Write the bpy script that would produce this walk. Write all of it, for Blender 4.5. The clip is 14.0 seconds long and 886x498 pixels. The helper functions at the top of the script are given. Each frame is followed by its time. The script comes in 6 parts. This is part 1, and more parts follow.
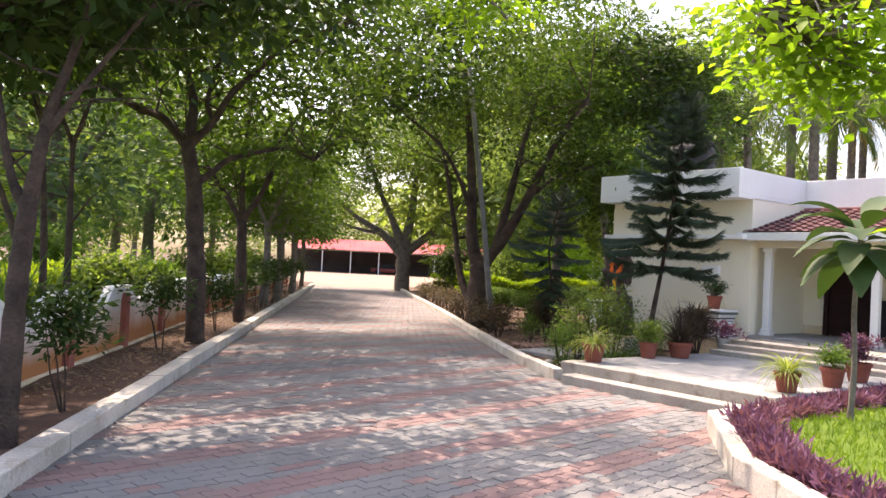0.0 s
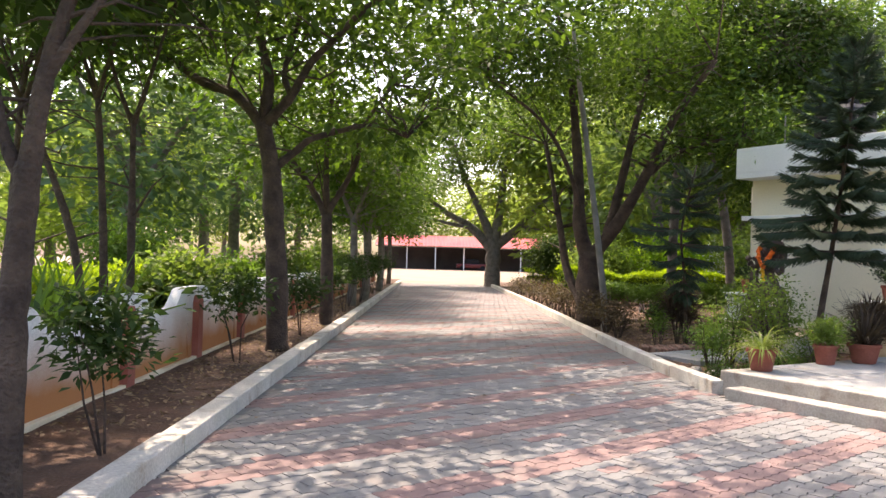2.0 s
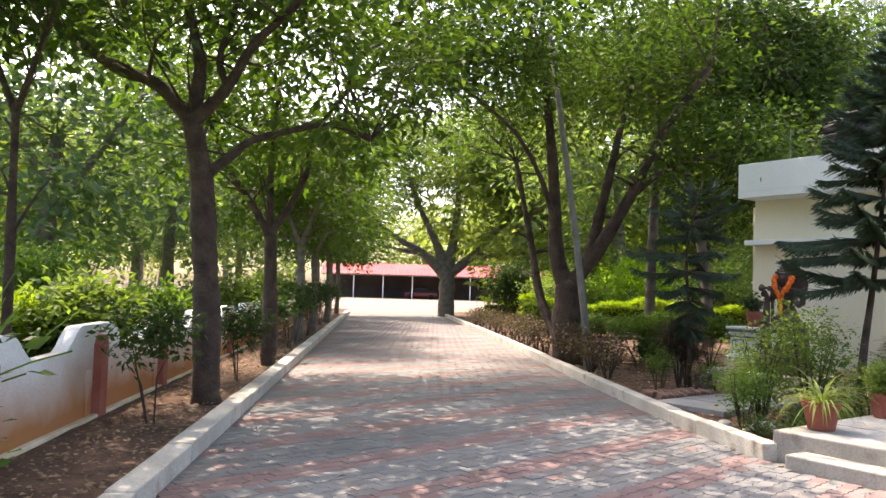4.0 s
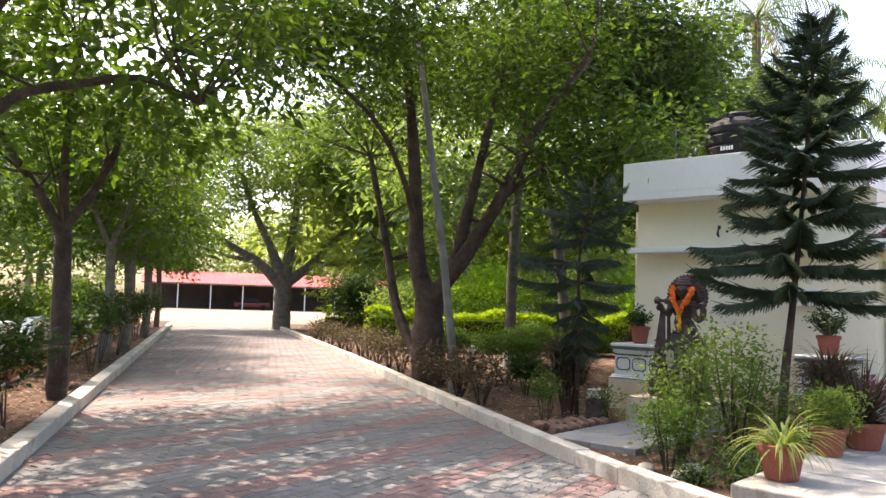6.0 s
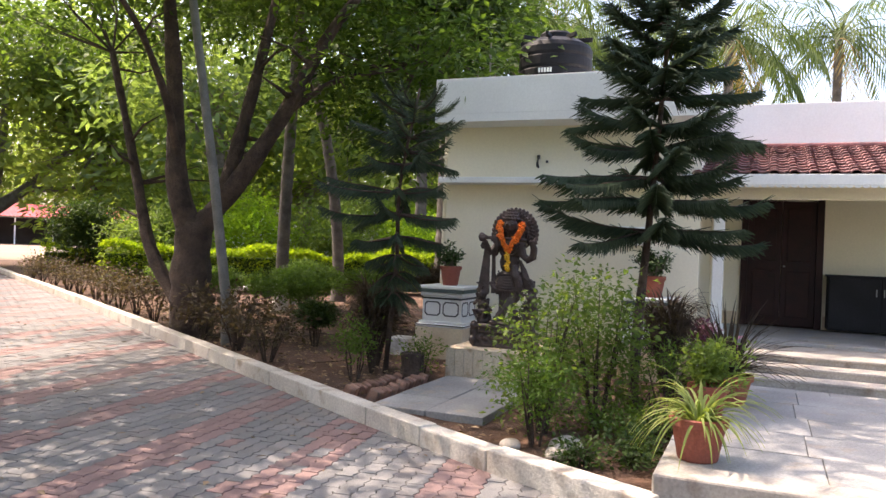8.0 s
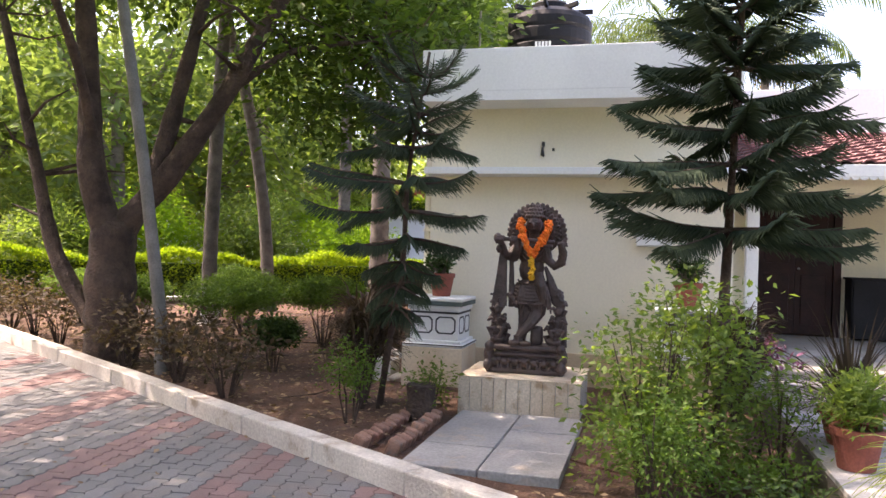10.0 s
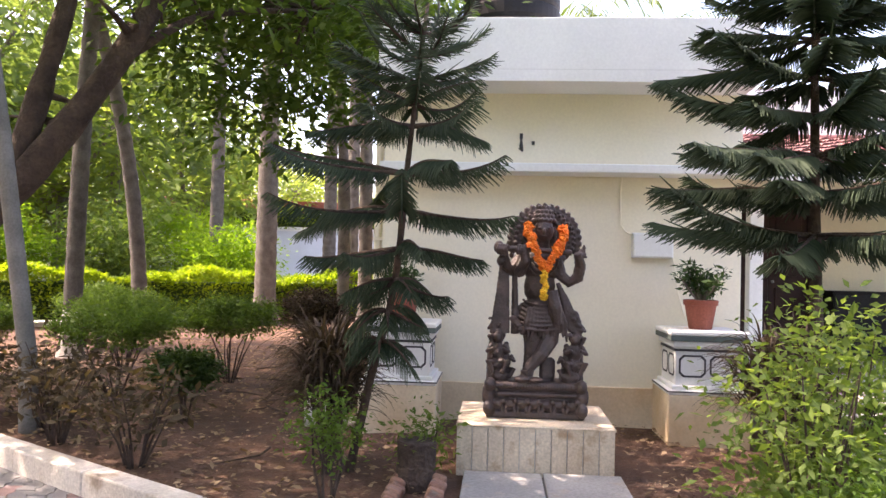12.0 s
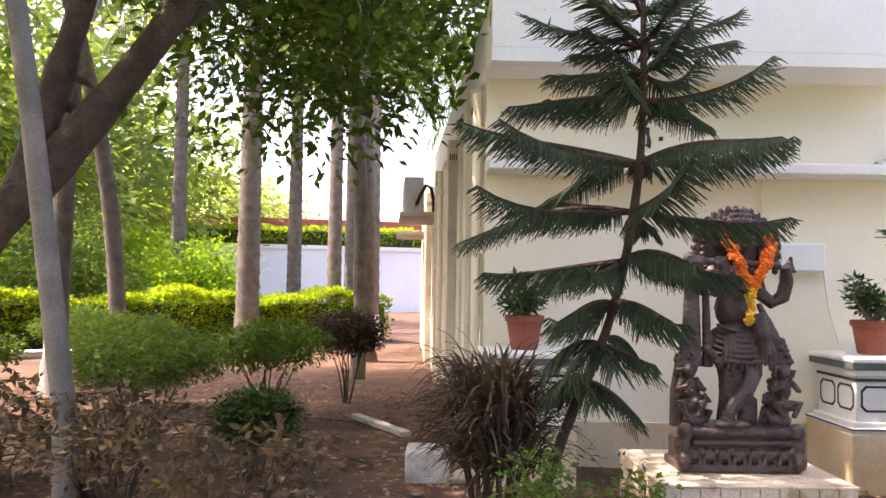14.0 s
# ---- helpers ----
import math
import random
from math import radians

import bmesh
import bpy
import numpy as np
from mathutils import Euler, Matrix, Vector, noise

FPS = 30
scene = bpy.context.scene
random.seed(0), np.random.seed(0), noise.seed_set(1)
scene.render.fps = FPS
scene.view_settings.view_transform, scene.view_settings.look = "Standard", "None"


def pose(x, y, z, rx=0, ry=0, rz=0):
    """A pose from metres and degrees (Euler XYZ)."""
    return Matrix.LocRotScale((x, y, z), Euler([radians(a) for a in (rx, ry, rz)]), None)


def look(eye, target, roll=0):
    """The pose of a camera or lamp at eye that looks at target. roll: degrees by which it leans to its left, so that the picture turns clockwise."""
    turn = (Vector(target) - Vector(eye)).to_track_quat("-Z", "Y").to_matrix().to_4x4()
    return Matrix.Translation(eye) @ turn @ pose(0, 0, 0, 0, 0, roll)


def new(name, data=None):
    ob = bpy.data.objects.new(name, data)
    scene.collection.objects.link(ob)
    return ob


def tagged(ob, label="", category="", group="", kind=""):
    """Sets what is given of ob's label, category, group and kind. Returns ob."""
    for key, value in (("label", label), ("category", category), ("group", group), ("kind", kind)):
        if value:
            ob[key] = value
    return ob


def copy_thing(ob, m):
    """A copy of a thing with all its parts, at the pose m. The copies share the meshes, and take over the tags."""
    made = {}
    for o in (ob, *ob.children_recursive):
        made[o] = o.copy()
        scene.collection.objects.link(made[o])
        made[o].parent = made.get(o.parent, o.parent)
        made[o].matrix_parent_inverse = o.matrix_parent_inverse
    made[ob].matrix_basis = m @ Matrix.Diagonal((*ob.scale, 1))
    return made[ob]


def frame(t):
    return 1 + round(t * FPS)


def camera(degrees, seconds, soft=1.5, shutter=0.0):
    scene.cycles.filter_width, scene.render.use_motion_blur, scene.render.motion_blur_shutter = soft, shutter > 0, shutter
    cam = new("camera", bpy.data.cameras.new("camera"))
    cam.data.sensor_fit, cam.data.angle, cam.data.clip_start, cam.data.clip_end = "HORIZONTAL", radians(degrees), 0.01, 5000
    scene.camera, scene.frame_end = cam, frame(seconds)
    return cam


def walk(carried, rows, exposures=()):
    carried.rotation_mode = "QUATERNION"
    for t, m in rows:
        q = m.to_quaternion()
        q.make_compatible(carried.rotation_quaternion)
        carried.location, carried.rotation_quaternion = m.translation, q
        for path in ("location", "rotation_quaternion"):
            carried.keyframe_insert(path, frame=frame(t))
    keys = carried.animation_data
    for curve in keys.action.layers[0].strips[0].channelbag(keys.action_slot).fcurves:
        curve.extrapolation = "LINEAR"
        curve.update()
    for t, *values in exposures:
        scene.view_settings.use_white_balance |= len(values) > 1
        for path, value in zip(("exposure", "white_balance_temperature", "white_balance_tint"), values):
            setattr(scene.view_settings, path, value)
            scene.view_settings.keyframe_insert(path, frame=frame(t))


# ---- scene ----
cam = camera(59.6, 14.0)
METRES, EYE, TILT, LEAN, TURN = 14.0, 1.55, 0.0, 0.0, -6.8
ROWS = [
    (0.0, 0.0, 0.0, 0.0, -0.06, 1.22, -2.92),
    (0.5, -0.0121, 0.0359, -0.0012, 4.23, 0.72, -1.74),
    (1.0, -0.0168, 0.0705, -0.0044, 4.99, 0.15, -1.8),
    (1.5, -0.0265, 0.1059, -0.0057, 5.13, 0.07, -2.11),
    (2.0, -0.0358, 0.1392, -0.0056, 6.04, 0.65, -1.61),
    (4.5, -0.0802, 0.3201, -0.0052, 0.22, 3.38, -1.66),
    (5.0, -0.0864, 0.3579, -0.0036, -1.9, 3.89, -1.59),
    (5.5, -0.0939, 0.3929, -0.0019, -5.34, 4.05, -1.58),
    (6.0, -0.0922, 0.4302, -0.0042, -10.3, 3.98, -1.79),
    (6.5, -0.0949, 0.4656, -0.0051, -17.28, 2.99, -2.17),
    (7.0, -0.0951, 0.4983, -0.006, -24.1, 1.31, -1.92),
    (7.5, -0.0949, 0.5373, -0.0038, -27.25, 0.48, -1.86),
    (8.0, -0.0999, 0.5729, -0.004, -29.24, -0.23, -2.19),
    (10.5, -0.0978, 0.7491, -0.0046, -39.62, 0.35, -1.74),
    (11.0, -0.0894, 0.7831, -0.0071, -42.67, 0.57, -1.88),
    (11.5, -0.0868, 0.8172, -0.0076, -45.33, 0.92, -1.78),
    (12.0, -0.0869, 0.8493, -0.0066, -47.66, 1.36, -1.46),
    (12.5, -0.0837, 0.8835, -0.0056, -49.6, 1.9, -1.04),
    (13.0, -0.0871, 0.9163, -0.0062, -51.29, 2.33, -0.8),
    (13.5, -0.0875, 0.9489, -0.0084, -52.19, 2.53, -0.79),
    (14.0, -0.091, 0.9851, -0.0076, -52.77, 2.68, -0.91),
]
walk(cam, [(t, pose(0, 0, EYE, TILT, LEAN, TURN) @ pose(METRES * x, METRES * y, METRES * z, 90 + pitch, roll, yaw)) for t, x, y, z, yaw, pitch, roll in ROWS],
     [(0.0, 2.0, 7150, 20), (2.0, 2.1, 7150, 16), (5.0, 2.25, 7050, 15), (8.0, 2.13, 7050, 19), (11.0, 2.77, 7200, 26), (14.0, 2.95, 7400, 27)])

# ---- world, sun ----
world = bpy.data.worlds.new("sky")
scene.world = world
world.use_nodes = True
wn = world.node_tree
sky = wn.nodes.new("ShaderNodeTexSky")
sky.sky_type = "NISHITA"
sky.sun_disc = False
SUN_AZ, SUN_EL = 117.0, 58.0
sky.sun_elevation, sky.sun_rotation = radians(SUN_EL), radians(90 - SUN_AZ)
sky.air_density, sky.dust_density, sky.ozone_density = 1.0, 4.0, 1.0
bg = wn.nodes["Background"]
bg.inputs["Strength"].default_value = 0.15
wn.links.new(sky.outputs[0], bg.inputs[0])
sun = new("sun", bpy.data.lights.new("sun", "SUN"))
sun.data.energy, sun.data.angle, sun.data.color = 2.3, radians(0.55), (1.0, 0.90, 0.78)
sun.matrix_world = look((math.cos(radians(SUN_AZ)) * 40, math.sin(radians(SUN_AZ)) * 40, 40 * math.tan(radians(SUN_EL))), (0, 0, 0))

# ---- materials ----


def mat(name, c1, c2, scale=4.0, rough=0.8, bump=0.2, fine=60.0, c3=None, metal=0.0, spread=0.5, rand=0.0, island=0.0, bumpdist=0.01, grain=0.16):
    """A surface of two colours in broad patches, a finer grain, and relief."""
    m = bpy.data.materials.new(name)
    m.use_nodes = True
    nt = m.node_tree
    n, l = nt.nodes, nt.links
    b = n["Principled BSDF"]
    tc = n.new("ShaderNodeTexCoord")
    geo = n.new("ShaderNodeNewGeometry")
    n1 = n.new("ShaderNodeTexNoise")
    n1.inputs["Scale"].default_value, n1.inputs["Detail"].default_value = scale, 6
    l.new(geo.outputs["Position"], n1.inputs["Vector"])
    r = n.new("ShaderNodeValToRGB")
    r.color_ramp.elements[0].position, r.color_ramp.elements[1].position = 0.5 - spread * 0.4, 0.5 + spread * 0.4
    r.color_ramp.elements[0].color, r.color_ramp.elements[1].color = (*c1, 1), (*c2, 1)
    l.new(n1.outputs["Fac"], r.inputs[0])
    n2 = n.new("ShaderNodeTexNoise")
    n2.inputs["Scale"].default_value, n2.inputs["Detail"].default_value = fine, 4
    l.new(geo.outputs["Position"], n2.inputs["Vector"])
    col = r.outputs[0]
    if c3:
        r3 = n.new("ShaderNodeValToRGB")
        r3.color_ramp.elements[0].position, r3.color_ramp.elements[1].position = 0.56, 0.72
        n3 = n.new("ShaderNodeTexNoise")
        n3.inputs["Scale"].default_value, n3.inputs["Detail"].default_value = scale * 2.7, 8
        l.new(geo.outputs["Position"], n3.inputs["Vector"])
        l.new(n3.outputs["Fac"], r3.inputs[0])
        mx = n.new("ShaderNodeMixRGB")
        l.new(r3.outputs[0], mx.inputs[0])
        l.new(col, mx.inputs[1])
        mx.inputs[2].default_value = (*c3, 1)
        col = mx.outputs[0]
    hs = n.new("ShaderNodeHueSaturation")
    mr = n.new("ShaderNodeMapRange")
    mr.inputs[1].default_value, mr.inputs[2].default_value, mr.inputs[3].default_value, mr.inputs[4].default_value = 0.3, 0.7, 1 - grain, 1 + grain
    l.new(n2.outputs["Fac"], mr.inputs[0])
    val = mr.outputs[0]
    for amount, sock in ((rand, None), (island, geo.outputs["Random Per Island"])):
        if amount:
            if sock is None:
                sock = n.new("ShaderNodeObjectInfo").outputs["Random"]
            m2 = n.new("ShaderNodeMapRange")
            m2.inputs[3].default_value, m2.inputs[4].default_value = 1 - amount, 1 + amount
            l.new(sock, m2.inputs[0])
            mu = n.new("ShaderNodeMath")
            mu.operation = "MULTIPLY"
            l.new(val, mu.inputs[0])
            l.new(m2.outputs[0], mu.inputs[1])
            val = mu.outputs[0]
    l.new(val, hs.inputs["Value"])
    l.new(col, hs.inputs["Color"])
    l.new(hs.outputs[0], b.inputs["Base Color"])
    b.inputs["Roughness"].default_value, b.inputs["Metallic"].default_value = rough, metal
    if bump:
        bp = n.new("ShaderNodeBump")
        bp.inputs["Strength"].default_value, bp.inputs["Distance"].default_value = bump, bumpdist
        l.new(n2.outputs["Fac"], bp.inputs["Height"])
        l.new(bp.outputs[0], b.inputs["Normal"])
    return m


def leafmat(name, dark, light, trans=0.35, rough=0.45, scale=0.6):
    """Leaves: colour varies leaf by leaf and in clumps; light shines through."""
    m = bpy.data.materials.new(name)
    m.use_nodes = True
    nt = m.node_tree
    n, l = nt.nodes, nt.links
    b, out = n["Principled BSDF"], n["Material Output"]
    geo = n.new("ShaderNodeNewGeometry")
    no = n.new("ShaderNodeTexNoise")
    no.inputs["Scale"].default_value = scale
    l.new(geo.outputs["Position"], no.inputs["Vector"])
    add = n.new("ShaderNodeMath")
    add.operation = "MULTIPLY_ADD"
    l.new(geo.outputs["Random Per Island"], add.inputs[0])
    add.inputs[1].default_value = 0.6
    sub = n.new("ShaderNodeMath")
    sub.operation = "SUBTRACT"
    l.new(no.outputs["Fac"], sub.inputs[0])
    sub.inputs[1].default_value = 0.3
    l.new(sub.outputs[0], add.inputs[2])
    r = n.new("ShaderNodeValToRGB")
    r.color_ramp.elements[0].color, r.color_ramp.elements[1].color = (*dark, 1), (*light, 1)
    l.new(add.outputs[0], r.inputs[0])
    l.new(r.outputs[0], b.inputs["Base Color"])
    b.inputs["Roughness"].default_value, b.inputs["Specular IOR Level"].default_value = min(0.8, rough + 0.12), 0.22
    tr = n.new("ShaderNodeBsdfTranslucent")
    br = n.new("ShaderNodeMixRGB")
    br.blend_type = "MULTIPLY"
    br.inputs[0].default_value = 1.0
    br.inputs[2].default_value = (1.9, 1.9, 0.8, 1)
    l.new(r.outputs[0], br.inputs[1])
    l.new(br.outputs[0], tr.inputs[0])
    mx = n.new("ShaderNodeMixShader")
    mx.inputs[0].default_value = trans
    l.new(b.outputs[0], mx.inputs[1])
    l.new(tr.outputs[0], mx.inputs[2])
    l.new(mx.outputs[0], out.inputs["Surface"])
    return m


M = {}
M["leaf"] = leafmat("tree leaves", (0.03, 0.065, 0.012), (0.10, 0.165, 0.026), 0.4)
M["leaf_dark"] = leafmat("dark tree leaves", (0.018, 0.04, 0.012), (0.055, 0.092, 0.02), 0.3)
# Tree leaves again, darkened: crown shade put into the colour.
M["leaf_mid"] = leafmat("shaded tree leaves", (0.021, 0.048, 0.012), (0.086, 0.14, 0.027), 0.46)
# Distance haze and sun on the far trees are mixed into these leaf colours.
M["leaf_far"] = leafmat("far leaves paled for haze", (0.07, 0.115, 0.045), (0.165, 0.225, 0.09), 0.5, 0.6, 0.25)
M["leaf_blue"] = leafmat("far leaves paled blue for haze", (0.048, 0.088, 0.053), (0.13, 0.185, 0.105), 0.45, 0.6, 0.3)
M["leaf_lit"] = leafmat("far yellow-green leaves lightened for sun", (0.10, 0.15, 0.045), (0.22, 0.28, 0.09), 0.55, 0.6, 0.3)
M["leaf_bright"] = leafmat("bright leaves", (0.09, 0.18, 0.015), (0.21, 0.32, 0.03), 0.6)
M["hedge"] = leafmat("clipped hedge leaves", (0.08, 0.15, 0.01), (0.26, 0.34, 0.02), 0.4)
M["shrub"] = leafmat("shrub leaves", (0.045, 0.09, 0.015), (0.12, 0.20, 0.04), 0.4)
M["needle"] = leafmat("araucaria needles", (0.024, 0.044, 0.028), (0.076, 0.11, 0.064), 0.16, 0.55, 3)
M["dullleaf"] = leafmat("dull brown leaves", (0.028, 0.024, 0.015), (0.10, 0.072, 0.045), 0.25, 0.6, 3)
M["brownleaf"] = leafmat("dark reddish leaves", (0.028, 0.02, 0.016), (0.09, 0.066, 0.05), 0.2, 0.5, 3)
M["purple"] = leafmat("purple leaves", (0.08, 0.028, 0.07), (0.21, 0.09, 0.165), 0.25, 0.5, 3)
M["spider"] = leafmat("striped pale leaves", (0.11, 0.16, 0.04), (0.34, 0.38, 0.14), 0.35, 0.5, 4)
M["grass"] = leafmat("lawn", (0.09, 0.16, 0.02), (0.19, 0.28, 0.04), 0.35, 0.7, 2)
M["palm"] = leafmat("palm leaves", (0.035, 0.065, 0.02), (0.10, 0.14, 0.04), 0.35, 0.45, 1)
M["palm_dry"] = leafmat("dry palm leaves", (0.16, 0.11, 0.04), (0.30, 0.22, 0.09), 0.35, 0.6, 1)
M["bark"] = mat("bark", (0.033, 0.021, 0.016), (0.095, 0.064, 0.046), 5, 0.95, 1.0, 35, bumpdist=0.03)
M["palmbark"] = mat("grey palm bark", (0.075, 0.065, 0.055), (0.155, 0.135, 0.115), 6, 0.95, 0.6, 45, bumpdist=0.02)
M["bark_grey"] = mat("grey bark", (0.11, 0.09, 0.072), (0.21, 0.18, 0.15), 6, 0.95, 0.6, 45, bumpdist=0.02)
M["soil"] = mat("red soil", (0.055, 0.03, 0.02), (0.14, 0.072, 0.042), 2.2, 0.97, 0.9, 40, (0.10, 0.06, 0.04), bumpdist=0.03)
M["sand"] = mat("sandy ground", (0.19, 0.135, 0.095), (0.27, 0.20, 0.145), 0.4, 0.95, 0.4, 12)
M["kerb"] = mat("whitewashed kerb", (0.40, 0.365, 0.31), (0.62, 0.58, 0.51), 1.6, 0.9, 0.5, 50, (0.34, 0.27, 0.20))
M["paver"] = mat("grey paver", (0.145, 0.141, 0.137), (0.215, 0.207, 0.20), 0.7, 0.85, 0.4, 120, (0.205, 0.172, 0.15), island=0.1)
M["paver_red"] = mat("red paver", (0.19, 0.122, 0.112), (0.25, 0.158, 0.143), 0.7, 0.85, 0.4, 120, (0.205, 0.165, 0.148), island=0.1)
M["joint"] = mat("paving joints", (0.11, 0.098, 0.085), (0.19, 0.165, 0.14), 3, 0.98, 0.6, 60)
M["wallfoot"] = mat("stained cream paint", (0.58, 0.42, 0.25), (0.79, 0.70, 0.53), 1.6, 0.9, 0.2, 40, grain=0.07)
M["bluewall"] = mat("pale blue-white wall paint", (0.62, 0.66, 0.70), (0.72, 0.76, 0.80), 0.4, 0.85, 0.1, 20, grain=0.05)
M["striptan"] = mat("pale tan stone strip", (0.54, 0.43, 0.31), (0.70, 0.60, 0.46), 3, 0.85, 0.3, 60, (0.40, 0.27, 0.16), rand=0.12)
M["greenband"] = mat("dark green paint", (0.06, 0.085, 0.08), (0.10, 0.13, 0.12), 4, 0.7, 0.2, 60)
M["brick"] = mat("weathered brick", (0.22, 0.11, 0.075), (0.33, 0.19, 0.13), 6, 0.9, 0.5, 60, (0.2, 0.16, 0.13), rand=0.2)
M["litter"] = leafmat("dry fallen leaves", (0.10, 0.06, 0.035), (0.34, 0.25, 0.16), 0.1, 0.8, 3)
M["wallside"] = mat("weathered cream paint", (0.55, 0.50, 0.40), (0.76, 0.70, 0.56), 1.1, 0.88, 0.2, 40, (0.42, 0.38, 0.31), grain=0.06)
M["carpaint"] = mat("dark red car paint", (0.12, 0.012, 0.015), (0.16, 0.02, 0.022), 2, 0.3, 0.0, 40)
M["fern"] = leafmat("feathery leaves", (0.06, 0.105, 0.028), (0.16, 0.22, 0.06), 0.5, 0.5, 2)
M["lily"] = leafmat("fleshy dark leaves", (0.02, 0.045, 0.015), (0.055, 0.10, 0.03), 0.15, 0.5, 3)
M["concrete_pole"] = mat("grey concrete", (0.13, 0.125, 0.11), (0.21, 0.20, 0.18), 5, 0.9, 0.3, 60)
M["wall"] = mat("cream wall paint", (0.80, 0.73, 0.55), (0.86, 0.81, 0.66), 0.6, 0.85, 0.06, 40, grain=0.035)
M["white"] = mat("white paint", (0.72, 0.73, 0.71), (0.82, 0.83, 0.80), 0.9, 0.8, 0.06, 40, grain=0.04)
M["stone"] = mat("grey stone slab", (0.22, 0.22, 0.212), (0.35, 0.34, 0.32), 1.7, 0.8, 0.4, 50, (0.34, 0.285, 0.225), rand=0.1)
M["stepstone"] = mat("worn tan stone", (0.29, 0.26, 0.225), (0.43, 0.395, 0.345), 2.2, 0.85, 0.4, 50, (0.24, 0.20, 0.165))
M["cement"] = mat("weathered cement", (0.36, 0.35, 0.32), (0.55, 0.53, 0.49), 2, 0.9, 0.4, 60, (0.26, 0.24, 0.2))
M["rooftile"] = mat("clay roof tile", (0.125, 0.052, 0.05), (0.215, 0.098, 0.09), 3, 0.85, 0.4, 50, (0.10, 0.052, 0.052), rand=0.25, island=0.25)
M["terracotta"] = mat("terracotta", (0.20, 0.05, 0.032), (0.30, 0.095, 0.062), 3, 0.85, 0.3, 60)
M["redpaint"] = mat("dull red paint", (0.30, 0.085, 0.06), (0.38, 0.13, 0.09), 4, 0.8, 0.3, 60)
M["carved"] = mat("dark carved wood", (0.034, 0.023, 0.021), (0.10, 0.068, 0.06), 7, 0.5, 0.5, 90, (0.05, 0.034, 0.03), bumpdist=0.004)
M["door"] = mat("dark red-brown door", (0.016, 0.005, 0.005), (0.036, 0.011, 0.009), 5, 0.5, 0.2, 40)
M["black"] = mat("black plastic", (0.010, 0.010, 0.012), (0.018, 0.018, 0.021), 3, 0.62, 0.1, 50)
M["blackline"] = mat("black paint", (0.02, 0.02, 0.025), (0.05, 0.05, 0.055), 8, 0.7, 0.1, 80)
M["orange"] = mat("orange marigold", (0.75, 0.12, 0.01), (0.85, 0.22, 0.015), 20, 0.8, 0.5, 120, rand=0.2)
M["yellow"] = mat("yellow marigold", (0.80, 0.42, 0.02), (0.85, 0.55, 0.04), 20, 0.8, 0.5, 120, rand=0.2)
M["roofred"] = mat("red sheet roof", (0.40, 0.06, 0.07), (0.48, 0.10, 0.10), 0.3, 0.95, 0.1, 20)
# Near-black tone stands in for the shade under the shed roof.
M["dark"] = mat("shed back wall darkened for shade", (0.03, 0.028, 0.03), (0.06, 0.055, 0.055), 0.6, 0.9, 0.1, 20)
for key, level in (("black", 0.2), ("door", 0.25)):
    M[key].node_tree.nodes["Principled BSDF"].inputs["Specular IOR Level"].default_value = level
M["grey"] = mat("grey metal", (0.25, 0.25, 0.25), (0.36, 0.36, 0.35), 3, 0.5, 0.1, 60)


# ---- mesh helpers ----
def obj(name, bm, material, parent=None, smooth=False):
    me = bpy.data.meshes.new(name)
    bm.to_mesh(me)
    bm.free()
    if smooth:
        me.shade_smooth()
    me.materials.append(M[material] if isinstance(material, str) else material)
    ob = new(name, me)
    ob.parent = parent
    return ob


def part(name, bm, material, parent, label="", smooth=False):
    ob = obj(name, bm, material, parent, smooth)
    return tagged(ob, label) if label else ob


def empty(name, m, label, category, group=""):
    ob = new(name)
    ob.matrix_basis = m
    return tagged(ob, label, category, group)


def box(bm, x0, y0, z0, x1, y1, z1, bevel=0.0, m=None):
    v = [bm.verts.new((x, y, z)) for z in (z0, z1) for y in (y0, y1) for x in (x0, x1)]
    fs = [bm.faces.new([v[i] for i in q]) for q in ((0, 2, 3, 1), (4, 5, 7, 6), (0, 1, 5, 4), (2, 6, 7, 3), (0, 4, 6, 2), (1, 3, 7, 5))]
    if bevel:
        es = list({e for f in fs for e in f.edges})
        r = bmesh.ops.bevel(bm, geom=es, offset=bevel, segments=2, affect="EDGES", profile=0.5)
        v = list({q for f in r["faces"] for q in f.verts} | {q for q in v if q.is_valid})
    if m is not None:
        bmesh.ops.transform(bm, matrix=m, verts=v)
    return bm


def boxes(*rows, bevel=0.0):
    bm = bmesh.new()
    for r in rows:
        box(bm, *r, bevel=bevel)
    return bm


def lathe(bm, rows, n=24, centre=(0, 0), closed=True):
    """A turned body; rows of (radius, z)."""
    rings = [[bm.verts.new((centre[0] + r * math.cos(2 * math.pi * i / n), centre[1] + r * math.sin(2 * math.pi * i / n), z)) for i in range(n)] for r, z in rows]
    for a, b in zip(rings, rings[1:]):
        for i in range(n):
            bm.faces.new((a[i], a[(i + 1) % n], b[(i + 1) % n], b[i]))
    if closed:
        bm.faces.new(rings[0][::-1])
        bm.faces.new(rings[-1])
    return bm


def prism(bm, outline, z0, z1):
    lo = [bm.verts.new((x, y, z0)) for x, y in outline]
    hi = [bm.verts.new((x, y, z1)) for x, y in outline]
    n = len(lo)
    bm.faces.new(hi)
    bm.faces.new(lo[::-1])
    for i in range(n):
        bm.faces.new((lo[i], lo[(i + 1) % n], hi[(i + 1) % n], hi[i]))
    return bm


